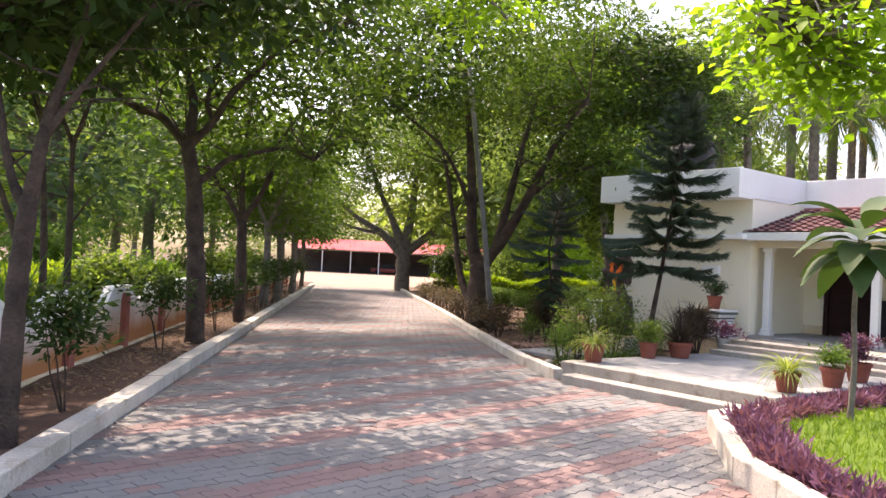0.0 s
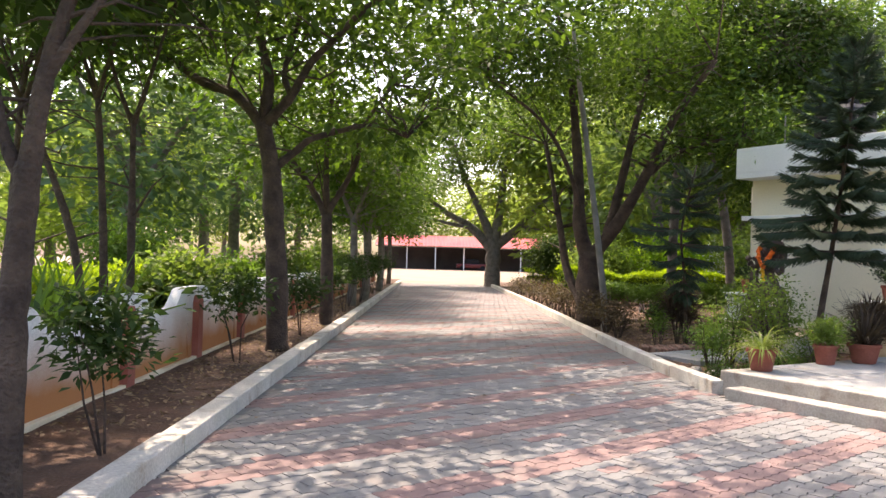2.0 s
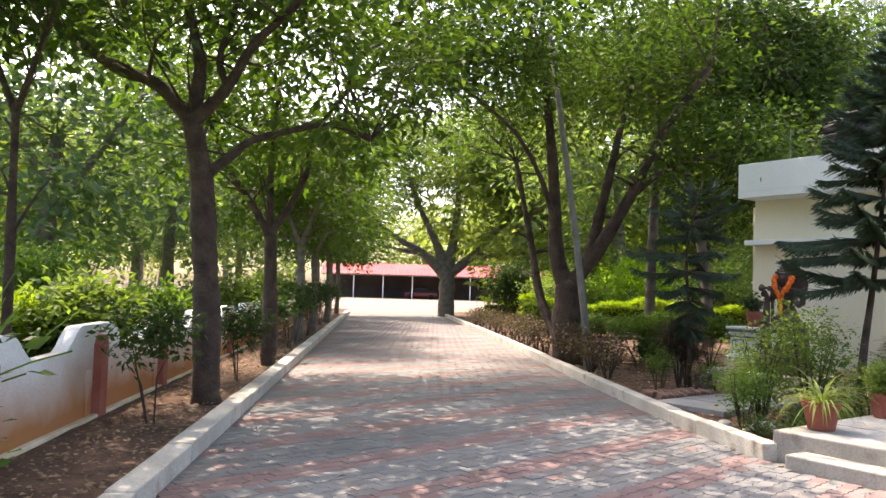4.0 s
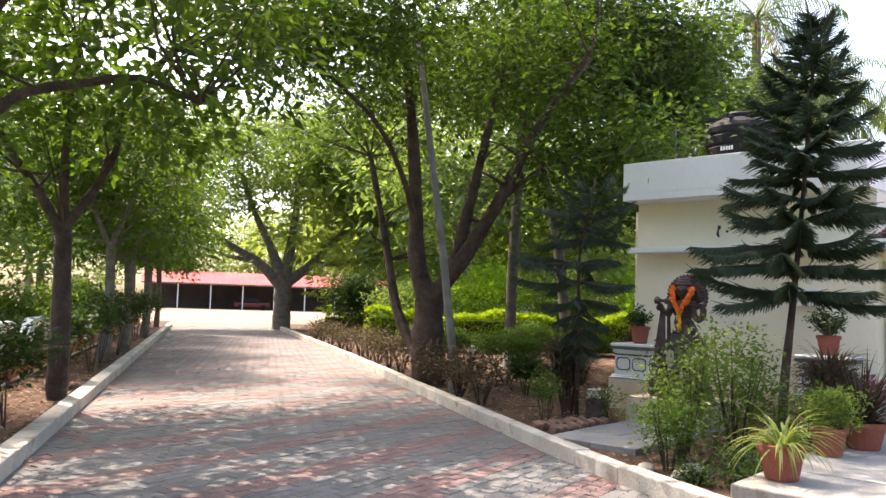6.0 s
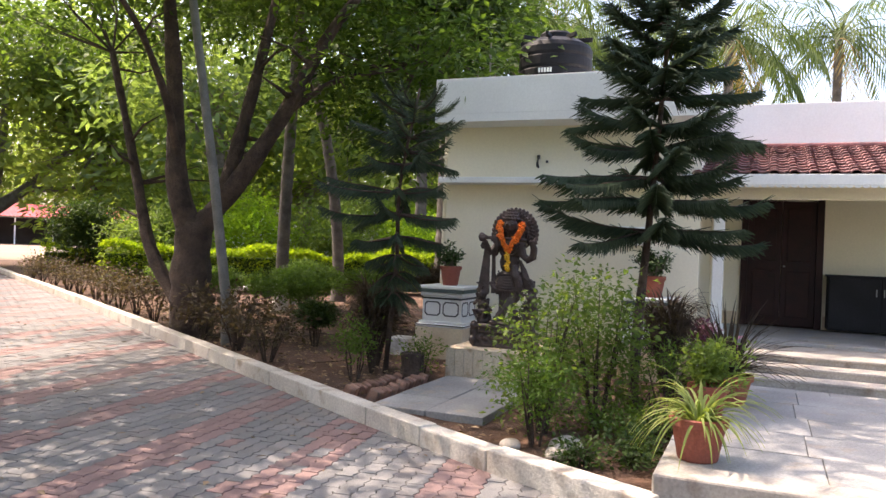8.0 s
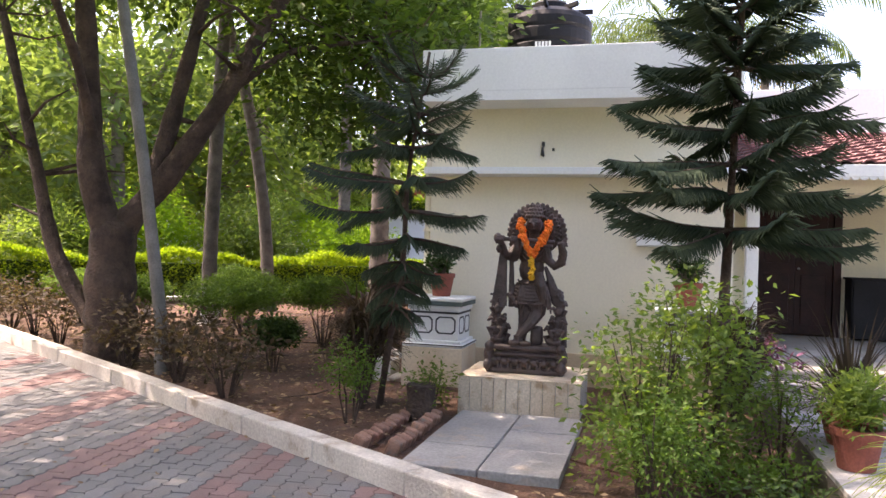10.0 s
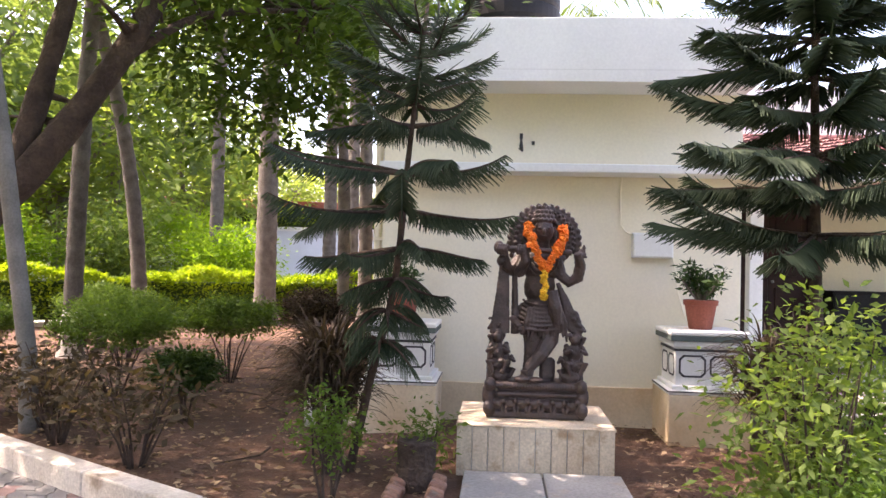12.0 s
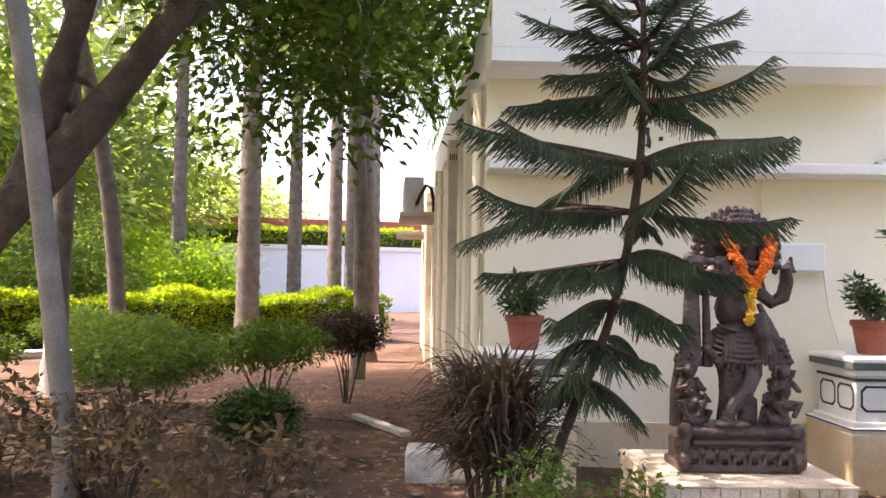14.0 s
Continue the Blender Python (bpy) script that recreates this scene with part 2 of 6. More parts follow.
class Soup:
    """Faces gathered in lists, for bodies of many small pieces."""

    def __init__(self):
        self.v, self.f = [], []

    def tube(self, pts, radii, sides=6):
        pts = [Vector(p) for p in pts]
        base = len(self.v)
        for i, p in enumerate(pts):
            d = (pts[min(i + 1, len(pts) - 1)] - pts[max(i - 1, 0)]).normalized()
            a = d.orthogonal().normalized() if i == 0 else (a - d * a.dot(d)).normalized()
            b = d.cross(a)
            for k in range(sides):
                w = 2 * math.pi * k / sides
                self.v.append(p + (a * math.cos(w) + b * math.sin(w)) * radii[i])
        for i in range(len(pts) - 1):
            for k in range(sides):
                k2 = (k + 1) % sides
                self.f.append((base + i * sides + k, base + i * sides + k2, base + (i + 1) * sides + k2, base + (i + 1) * sides + k))
        self.f.append(tuple(base + (len(pts) - 1) * sides + k for k in range(sides)))
        return self

    def blade(self, p, d, up, length, width, fold=0.25, droop=0.0):
        """A leaf of two folded halves, each two triangles long."""
        side = d.cross(up)
        if side.length < 1e-4:
            side = d.orthogonal()
        side.normalize()
        nrm = side.cross(d)
        i = len(self.v)
        mid = p + d * (length * 0.5) - Vector((0, 0, droop * length * 0.3))
        tip = p + d * length - Vector((0, 0, droop * length))
        lift = nrm * (width * fold)
        self.v += [p, mid, tip, mid + side * width * 0.5 + lift, mid - side * width * 0.5 + lift]
        self.f += [(i, i + 3, i + 1), (i + 1, i + 3, i + 2), (i, i + 1, i + 4), (i + 1, i + 2, i + 4)]

    def make(self, name, material, parent=None, smooth=False):
        me = bpy.data.meshes.new(name)
        me.from_pydata([tuple(q) for q in self.v], [], self.f)
        me.update()
        if smooth:
            me.shade_smooth()
        me.materials.append(M[material])
        ob = new(name, me)
        ob.parent = parent
        return ob


def leaf_mesh(name, p, d, up, length, width, material, parent=None):
    """Many leaves at once from arrays: each a folded kite of two faces."""
    n = len(p)
    d = d / np.linalg.norm(d, axis=1)[:, None]
    s = np.cross(d, up)
    s /= np.linalg.norm(s, axis=1)[:, None] + 1e-9
    nn = np.cross(s, d)
    L, W = length[:, None], width[:, None]
    v = np.stack([p, p + d * L * 0.45 + s * W * 0.5 + nn * W * 0.15, p + d * L, p + d * L * 0.45 - s * W * 0.5 + nn * W * 0.15], 1).reshape(-1, 3)
    i = np.arange(n)[:, None] * 4
    f = np.concatenate([i, i + 1, i + 2, i, i + 2, i + 3], 1).reshape(-1)
    me = bpy.data.meshes.new(name)
    me.vertices.add(len(v))
    me.vertices.foreach_set("co", v.reshape(-1))
    me.loops.add(len(f))
    me.loops.foreach_set("vertex_index", f.astype(np.int32))
    me.polygons.add(n * 2)
    me.polygons.foreach_set("loop_start", np.arange(0, n * 6, 3, dtype=np.int32))
    me.update(calc_edges=True)
    me.materials.append(M[material])
    ob = new(name, me)
    ob.parent = parent
    return ob


def leaves_at(rng, centres, per, spread, size, flat=0.5, droop=0.3, ratio=0.42):
    """Leaf arrays in loose clumps round the centres."""
    n = len(centres) * per
    c = np.repeat(centres, per, 0)
    off = np.clip(rng.normal(0, 1, (n, 3)), -1.9, 1.9) * spread * np.array([1, 1, 0.6])
    p = c + off
    d = off / (np.linalg.norm(off, axis=1)[:, None] + 1e-6) + rng.normal(0, 0.7, (n, 3))
    d[:, 2] = d[:, 2] * flat - droop
    up = rng.normal(0, 0.5, (n, 3)) + np.array([0, 0, 1])
    ln = size * rng.uniform(0.6, 1.35, n)
    return p, d, up, ln, ln * ratio


def blob_points(rng, blobs, density):
    """Clump centres inside ellipsoids, thicker towards their skins."""
    out = []
    for (x, y, z), (rx, ry, rz), *w in blobs:
        k = max(3, int(density * rx * ry * rz * (w[0] if w else 1)))
        d = rng.normal(0, 1, (k, 3))
        d /= np.linalg.norm(d, axis=1)[:, None]
        r = rng.uniform(0.15, 1, k) ** 0.45
        out.append(np.array([x, y, z]) + d * r[:, None] * np.array([rx, ry, rz]))
    return np.concatenate(out)


def limb(soup, rng, pts, r0, r1, sides=9, twigs=0, tw=0.9):
    """A limb smoothed through its points, a little uneven, with side twigs."""
    pts = [Vector(p) for p in pts]
    fine = []
    for i in range(len(pts) - 1):
        a, b = pts[i], pts[i + 1]
        p0, p3 = pts[max(i - 1, 0)], pts[min(i + 2, len(pts) - 1)]
        for k in range(5):
            t = k / 5
            fine.append(0.5 * (2 * a + (b - p0) * t + (2 * p0 - 5 * a + 4 * b - p3) * t * t + (3 * a - p0 - 3 * b + p3) * t ** 3))
    fine.append(pts[-1])
    n = len(fine)
    radii = [(r0 + (r1 - r0) * i / (n - 1)) * (1 + 0.06 * rng.normal()) for i in range(n)]
    soup.tube(fine, radii, sides)
    for _ in range(twigs):
        i = int(rng.integers(n // 3, n))
        p = fine[i]
        d = Vector(rng.normal(0, 1, 3))
        d.z = abs(d.z) * 0.6
        d.normalize()
        q = p + d * tw * float(rng.uniform(0.5, 1.3))
        m = (p + q) / 2 + Vector(rng.normal(0, 0.08, 3))
        rr = radii[i] * 0.42
        soup.tube([p, m, q], [rr, rr * 0.6, rr * 0.2], 5)
    return fine


def tree(seed, base, limbs, blobs, label, leaf="leaf", bark="bark", density=9, per=26, size=0.17, spread=0.3, twigs=5, category="tree", flat=0.5, droop=0.35, ratio=0.42):
    """limbs: (points, first radius, last radius), from the base; blobs: the crown's masses, both from the base."""
    rng = np.random.default_rng(seed)
    t = empty("tree", pose(*base), label, category)
    s = Soup()
    for pts, r0, r1 in limbs:
        limb(s, rng, pts, r0, r1, 10, twigs if r1 < 0.055 else 0)
    s.make("trunk", bark, t, True)
    c = blob_points(rng, blobs, density)
    ends = np.array([l[0][-1] for l in limbs])
    tw = Soup()
    for q in c[:: max(1, len(c) // 160)]:
        k = np.argmin(((ends - q) ** 2).sum(1))
        a, b = Vector(ends[k]), Vector(q)
        if (b - a).length < 2.6:
            tw.tube([a, (a + b) / 2 + Vector(rng.normal(0, 0.12, 3)), b], [0.022, 0.014, 0.006], 4)
    if tw.v:
        tagged(tw.make("twig", bark, t), kind="stuff")
    leaf_mesh("crown", *leaves_at(rng, c, per, spread, size, flat, droop, ratio), leaf, t)
    return t


# ---- ground, road, kerbs ----
def structure(ob, label=""):
    return tagged(ob, label, kind="structure")


bm = bmesh.new()
prism(bm, [(-400, -300), (400, -300), (400, 500), (-400, 500)], -0.6, -0.06)
structure(obj("ground", bm, "soil"), "bare reddish soil ground with leaf litter")


def patch(name, outline, z, material, seed=1, cell=0.35, rough=0.035):
    """A soil bed, a little uneven, inside a rectangle."""
    x0, y0, x1, y1 = outline
    nx, ny = max(2, int((x1 - x0) / cell)), max(2, int((y1 - y0) / cell))
    bm = bmesh.new()
    g = [[bm.verts.new((x0 + (x1 - x0) * i / nx, y0 + (y1 - y0) * j / ny, 0)) for i in range(nx + 1)] for j in range(ny + 1)]
    for row in g:
        for v in row:
            v.co.z = z + rough * (noise.noise(v.co * 0.8 + Vector((seed, 0, 0))) + 0.6 * noise.noise(v.co * 2.7))
    for j in range(ny):
        for i in range(nx):
            bm.faces.new((g[j][i], g[j][i + 1], g[j + 1][i + 1], g[j + 1][i]))
    return obj(name, bm, material, None, True)


structure(patch("ground_left_bed", (-3.5, -6, -2.2, 50), 0.07, "soil", 3), "red soil planting bed with leaf litter")
structure(patch("ground_garden", (2.99, 13.6, 40, 50), 0.04, "soil", 5, 0.4), "red soil garden ground with dry leaves")
structure(patch("ground_garden_near", (3.1, 12.3, 12, 13.6), 0.04, "soil", 5, 0.3), "red soil garden ground with dry leaves")
structure(patch("ground_garden_front", (3.3, 11.2, 12, 12.3), 0.04, "soil", 5, 0.3), "red soil garden ground with dry leaves")
bm = bmesh.new()
prism(bm, [(3.1, 10.96), (4.25, 11.66), (4.25, 12.0), (3.05, 12.0)], -0.1, 0.045)
structure(obj("ground_garden_tip", bm, "soil"), "red soil between kerb and forecourt")
bm = bmesh.new()
prism(bm, [(4.2, 11.55), (4.9, 12.0), (5.6, 13.5), (4.2, 13.5)], -0.1, 0.04)
structure(obj("ground_garden_side", bm, "soil"), "red soil beside the forecourt")
structure(obj("ground_court", boxes((-60, 46, -0.3, 80, 140, -0.02)), "sand"), "pale sandy yard at the end of the road")
structure(obj("ground_beyond_wall", boxes((-90, -30, -0.3, -3.62, 46, 0.0)), "grass"), "grassy ground beyond the wall")

KERB_R = [(2.98, 10.86), (2.87, 12.1), (2.82, 13.6), (2.81, 16.5), (2.85, 20.0), (2.91, 26.0), (2.85, 44.5)]


def kerb(name, line, width, height, step=1.0, seed=0, side=1):
    """Kerb stones end to end along a line; side: where the back lies."""
    rng = np.random.default_rng(seed)
    k = structure(new(name), "whitewashed stone kerb with worn edges")
    pts = [Vector((*p, 0)) for p in line]
    for a, b in zip(pts, pts[1:]):
        d = b - a
        n = max(1, round(d.length / step))
        for i in range(n):
            p, L = a + d * (i / n), d.length / n
            bm = bmesh.new()
            box(bm, 0.004, 0 if side > 0 else -width, -0.15, L - 0.004, width if side > 0 else 0, height + rng.normal(0, 0.004), 0.012)
            ob = obj("kerb_stone", bm, "kerb", k)
            ob.matrix_basis = pose(p.x, p.y + rng.normal(0, 0.002), 0, 0, 0, math.degrees(math.atan2(d.y, d.x)) + rng.normal(0, 0.15))
    return k


kerb("kerb_left", [(-2.07, -4), (-2.0, 12), (-1.95, 44.5)], 0.2, 0.15, 1.5, 1, 1)
kerb("kerb_right", KERB_R, 0.17, 0.15, 1.0, 2, -1)


# ---- boundary wall on the left: whitewashed, scalloped between red posts ----
def left_wall():
    w = structure(new("wall_left"), "low whitewashed garden wall, scalloped, stained red-brown by soil below")
    first, pitch = 7.62, 2.33
    for k in range(-4, 16):
        y0 = first + pitch * k
        bm = bmesh.new()
        prof = [(0.0, 1.0)] + [(0.42 + 0.0, 1.0)]
        for i in range(9):
            a = i / 8
            prof.append((0.42 + 0.45 * a, 1.0 - 0.24 * (0.5 - 0.5 * math.cos(math.pi * a))))
        for i in range(1, 9):
            a = i / 8
            prof.append((1.46 + 0.45 * a, 0.76 + 0.24 * (0.5 - 0.5 * math.cos(math.pi * a))))
        prof += [(pitch, 1.0)]
        front = [bm.verts.new((0.07, y, z)) for y, z in prof] + [bm.verts.new((0.07, pitch, -0.1)), bm.verts.new((0.07, 0, -0.1))]
        back = [bm.verts.new((-0.07, v.co.y, v.co.z)) for v in front]
        bm.faces.new(front[::-1])
        bm.faces.new(back)
        for i in range(len(front)):
            j = (i + 1) % len(front)
            bm.faces.new((front[i], front[j], back[j], back[i]))
        ob = obj("wall_panel", bm, "limewash", w)
        ob.location = (-3.46, y0, 0)
        bm = bmesh.new()
        prism(bm, [(-0.03, -0.10), (0.05, -0.10), (0.05, 0.10), (-0.03, 0.10)], -0.1, 0.80)
        lo = [v for v in bm.verts if v.co.z > 0.7]
        tip = [bm.verts.new((x, y * 0.35, 0.89)) for x, y in ((-0.03, -0.1), (0.05, -0.1), (0.05, 0.1), (-0.03, 0.1))]
        for i in range(4):
            j = (i + 1) % 4
            bm.faces.new((lo[i], lo[j], tip[j], tip[i]))
        bm.faces.new(tip)
        ob = obj("post", bm, "redpaint", w)
        ob.location = (-3.36, y0, 0)
        bm = boxes((-3.395, y0 - 0.32, -0.1, -3.368, y0 - 0.2, 0.55), bevel=0.004)
        obj("buttress", bm, "limewash", w)
    obj("footing", boxes((-3.39, -3, -0.1, -3.32, 46, 0.1), bevel=0.01), "wallfoot", w)


lm = mat("limewash", (0.70, 0.69, 0.66), (0.80, 0.79, 0.76), 1.2, 0.9, 0.3, 70)
M["limewash"] = lm
nt = lm.node_tree
geo = next(n for n in nt.nodes if n.type == "NEW_GEOMETRY")
sep = nt.nodes.new("ShaderNodeSeparateXYZ")
nt.links.new(geo.outputs["Position"], sep.inputs[0])
edge = nt.nodes.new("ShaderNodeTexNoise")
edge.inputs["Scale"].default_value, edge.inputs["Detail"].default_value = 1.6, 5
nt.links.new(geo.outputs["Position"], edge.inputs["Vector"])
mul = nt.nodes.new("ShaderNodeMath")
mul.operation = "MULTIPLY_ADD"
mul.inputs[1].default_value = -0.55
nt.links.new(edge.outputs["Fac"], mul.inputs[0])
nt.links.new(sep.outputs["Z"], mul.inputs[2])
mr = nt.nodes.new("ShaderNodeMapRange")
mr.inputs[1].default_value, mr.inputs[2].default_value = -0.05, 0.5
nt.links.new(mul.outputs[0], mr.inputs[0])
stain = nt.nodes.new("ShaderNodeMixRGB")
stain.inputs[1].default_value = (0.44, 0.18, 0.065, 1)
hs = next(n for n in nt.nodes if n.type == "HUE_SAT")
pb = nt.nodes["Principled BSDF"]
nt.links.new(mr.outputs[0], stain.inputs[0])
nt.links.new(hs.outputs[0], stain.inputs[2])
nt.links.new(stain.outputs[0], pb.inputs["Base Color"])
left_wall()

# ---- house, in its own frame: x along the front, y inwards ----
HOUSE = pose(5.8, 16.66, 0, 0, 0, -58.66)


def at_house(u, v, z=0.0, turn=0.0):
    return HOUSE @ pose(u, v, z, 0, 0, turn)


def hobj(name, bm, material, label="", parent=None):
    ob = obj(name, bm, material, parent)
    if parent is None:
        ob.matrix_basis = HOUSE
        structure(ob, label)
    return ob


hobj("wall_front", boxes((0, 0, -0.1, 3.3, 0.2, 3.13)), "wall", "cream-painted front wall with stained foot")
hobj("wall_front_foot", boxes((-0.03, -0.035, -0.1, 3.33, 0.0, 0.4), bevel=0.008), "wallfoot", "stained cream plinth band")
SIDE = HOUSE @ pose(0, 0, 0, 0, 0, 3.1)
hobj("wall_side", boxes((0, 0.2, -0.1, 0.2, 6.2, 3.1), (0, 6.2, -0.1, 0.2, 7.3, 0.89), (0, 6.2, 2.36, 0.2, 7.3, 3.1), (0, 7.3, -0.1, 0.2, 12, 3.1)), "wallside", "weathered cream side wall").matrix_basis = SIDE
hobj("parapet_side", boxes((0, 0.15, 3.2, 0.12, 12, 3.66), (-0.02, 0.15, 3.1, 0.3, 12, 3.2), bevel=0.006), "white", "white-painted roof parapet").matrix_basis = SIDE
hobj("wall_return", boxes((3.1, 0.2, -0.1, 3.3, 2.1, 3.13)), "wall", "cream-painted return wall of the porch")
hobj("wall_porch", boxes((3.3, 2.1, 0, 3.79, 2.3, 3.6), (4.71, 2.1, 0, 14, 2.3, 3.6), (3.79, 2.1, 2.3, 4.71, 2.3, 3.6)), "wall", "cream-painted porch wall")
hobj("wall_back", boxes((0, 11.8, -0.1, 14, 12, 3.2), (13.8, 2.3, -0.1, 14, 11.8, 3.2)), "wall", "cream rear wall")
hobj("ceiling", boxes((0.0, -0.5, 3.1, 3.3, 0.2, 3.2), (0.32, 0.2, 3.1, 3.3, 11.8, 3.2)), "white", "white flat roof slab")
hobj("ceiling_main", boxes((3.3, 2.3, 3.1, 14, 11.8, 3.2)), "white", "white flat roof slab")
hobj("parapet_front", boxes((0, -0.5, 3.2, 3.3, -0.38, 3.66), (0, -0.38, 3.2, 0.12, 0.14, 3.66), (3.18, -0.38, 3.2, 3.3, 2.1, 3.66), bevel=0.006), "white", "white-painted roof parapet")
hobj("parapet_main", boxes((3.3, 2.0, 3.02, 14, 2.1, 3.66), bevel=0.006), "white", "white-painted parapet over the porch")
hobj("ledge", boxes((0, -0.32, 2.33, 3.3, 0, 2.41), bevel=0.01), "white", "thin white sunshade ledge")
hobj("floor_porch", boxes((3.3, 0.0, 0.0, 14, 2.1, 0.54), bevel=0.012), "stone", "grey stone porch floor")
hobj("porch_landing", boxes((3.6, -1.04, 0.0, 14, 0.0, 0.5), (3.59, -1.055, 0.47, 14, -1.03, 0.503), bevel=0.01), "stepstone", "worn tan stone landing before the porch")
hobj("porch_step_upper", boxes((3.6, -1.38, 0.0, 14, -1.04, 0.425), (3.59, -1.395, 0.395, 14, -1.37, 0.428), bevel=0.01), "stepstone", "worn tan stone step")
hobj("porch_step_lower", boxes((3.6, -1.7, 0.0, 14, -1.38, 0.345), (3.59, -1.715, 0.315, 14, -1.69, 0.348), bevel=0.01), "stepstone", "worn tan stone step")
hobj("pavement_step", boxes((3.78, -5.58, -0.1, 6.75, -5.3, 0.125), bevel=0.015), "stepstone", "worn stone step up from the road")
hobj("pavement_edge", boxes((3.5, -5.3, -0.1, 6.75, -5.02, 0.266), bevel=0.015), "stepstone", "worn stone edge of the forecourt")

# forecourt of stone slabs
court = structure(new("pavement_forecourt"), "grey stone slab forecourt")
court.matrix_basis = HOUSE
rng = np.random.default_rng(8)
obj("bedding", boxes((3.5, -5.02, -0.1, 6.75, -0.74, 0.235)), "joint", court)
y = -5.02
while y < -0.75:
    h = min(0.62, -0.74 - y)
    x = 3.5
    while x < 6.74:
        w = float(rng.uniform(0.8, 1.15))
        w = min(w, 6.75 - x)
        bm = bmesh.new()
        box(bm, x + 0.0025, y + 0.0025, 0.2, x + w - 0.0025, y + h - 0.0025, 0.262 + rng.normal(0, 0.0015), 0.005)
        obj("slab", bm, "stone", court)
        x += w
    y += h
# slab path to the statue
path = structure(new("pavement_path"), "grey stone slab path to the carved statue")
path.matrix_basis = HOUSE
for i in range(3):
    for j in range(2):
        bm = boxes((0.9 + 0.53 * j, -3.75 + 0.6 * i, -0.05, 1.42 + 0.53 * j, -3.16 + 0.6 * i, 0.09 + 0.004 * ((i + j) % 2)), bevel=0.008)
        obj("slab", bm, "stone", path)

# ---- trees ----
tree(11, (-2.4, 6.0, 0.05), [
    ([(-0.03, 0, -0.1), (-0.02, 0, 0.6), (-0.01, 0, 1.16), (0.02, 0, 1.59), (0.04, 0, 1.85)], 0.085, 0.066),
    ([(0.04, 0, 1.8), (0.1, 0, 2.24), (0.16, 0.02, 2.54), (0.26, 0.1, 3.0), (0.45, 0.4, 4.2)], 0.062, 0.022),
    ([(0.02, 0, 1.74), (-0.08, 0, 1.95), (-0.17, 0.03, 2.24), (-0.24, 0.1, 2.5), (-0.5, 0.3, 3.3)], 0.042, 0.018),
    ([(0.12, 0, 2.3), (0.35, 0.05, 2.7), (0.8, 0.3, 3.5)], 0.035, 0.014)],
    # The last two masses hang out of view, added to shade the near road.
    [((0.2, 0.4, 4.2), (1.9, 2.0, 1.1)), ((-1.2, 0.8, 3.8), (1.4, 1.6, 1.1), 1.3), ((-2.2, 2.4, 4.6), (1.6, 1.8, 1.0)), ((-0.2, 2.0, 4.9), (1.6, 1.6, 0.6)), ((1.2, 2.2, 4.5), (1.3, 1.5, 0.6)), ((1.2, 0.6, 6.0), (1.9, 2.4, 0.9), 0.5), ((1.8, 4.6, 6.2), (2.4, 2.6, 0.9), 0.5)],
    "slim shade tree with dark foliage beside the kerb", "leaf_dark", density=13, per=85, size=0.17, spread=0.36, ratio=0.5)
tree(12, (-2.45, 13.2, 0.05), [
    ([(0.0, 0, -0.1), (-0.03, 0, 0.12), (-0.06, 0, 1.1), (-0.14, 0, 2.05), (-0.19, 0, 2.65), (-0.33, 0, 3.3)], 0.18, 0.115),
    ([(-0.33, 0, 3.22), (-0.43, 0, 3.38), (-0.78, 0.05, 3.72), (-1.28, 0.15, 3.9), (-1.85, 0.3, 4.32), (-2.5, 0.4, 4.8)], 0.095, 0.04),
    ([(-0.33, 0, 3.25), (-0.28, 0.1, 3.94), (-0.4, 0.2, 4.4), (-0.54, 0.3, 5.0), (-0.5, 0.4, 6.0)], 0.095, 0.03),
    ([(-0.32, 0, 3.25), (-0.15, -0.05, 3.42), (0.09, -0.1, 3.68), (0.37, -0.2, 4.14), (0.7, -0.3, 4.45), (1.3, -0.4, 5.0), (2.3, -0.5, 5.4)], 0.085, 0.03),
    ([(-0.2, 0, 2.6), (-0.05, 0.02, 2.74), (0.14, 0.05, 2.9), (0.36, 0.1, 3.1), (0.89, 0.2, 3.28), (1.28, 0.25, 3.36), (1.75, 0.3, 3.2)], 0.07, 0.022),
    ([(0.09, -0.1, 3.68), (-0.06, 0.1, 4.05), (0.02, 0.3, 4.6), (0.2, 0.5, 5.6)], 0.05, 0.025)],
    [((0, 0.3, 5.7), (3.0, 2.6, 1.2)), ((1.9, -0.2, 4.8), (1.8, 1.9, 0.7), 0.9), ((-2.2, 0.2, 4.7), (1.5, 1.9, 0.8)), ((1.7, 0.4, 3.5), (1.0, 1.0, 0.4), 1.3)],
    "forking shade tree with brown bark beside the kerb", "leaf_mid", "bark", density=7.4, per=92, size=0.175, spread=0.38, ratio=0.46)
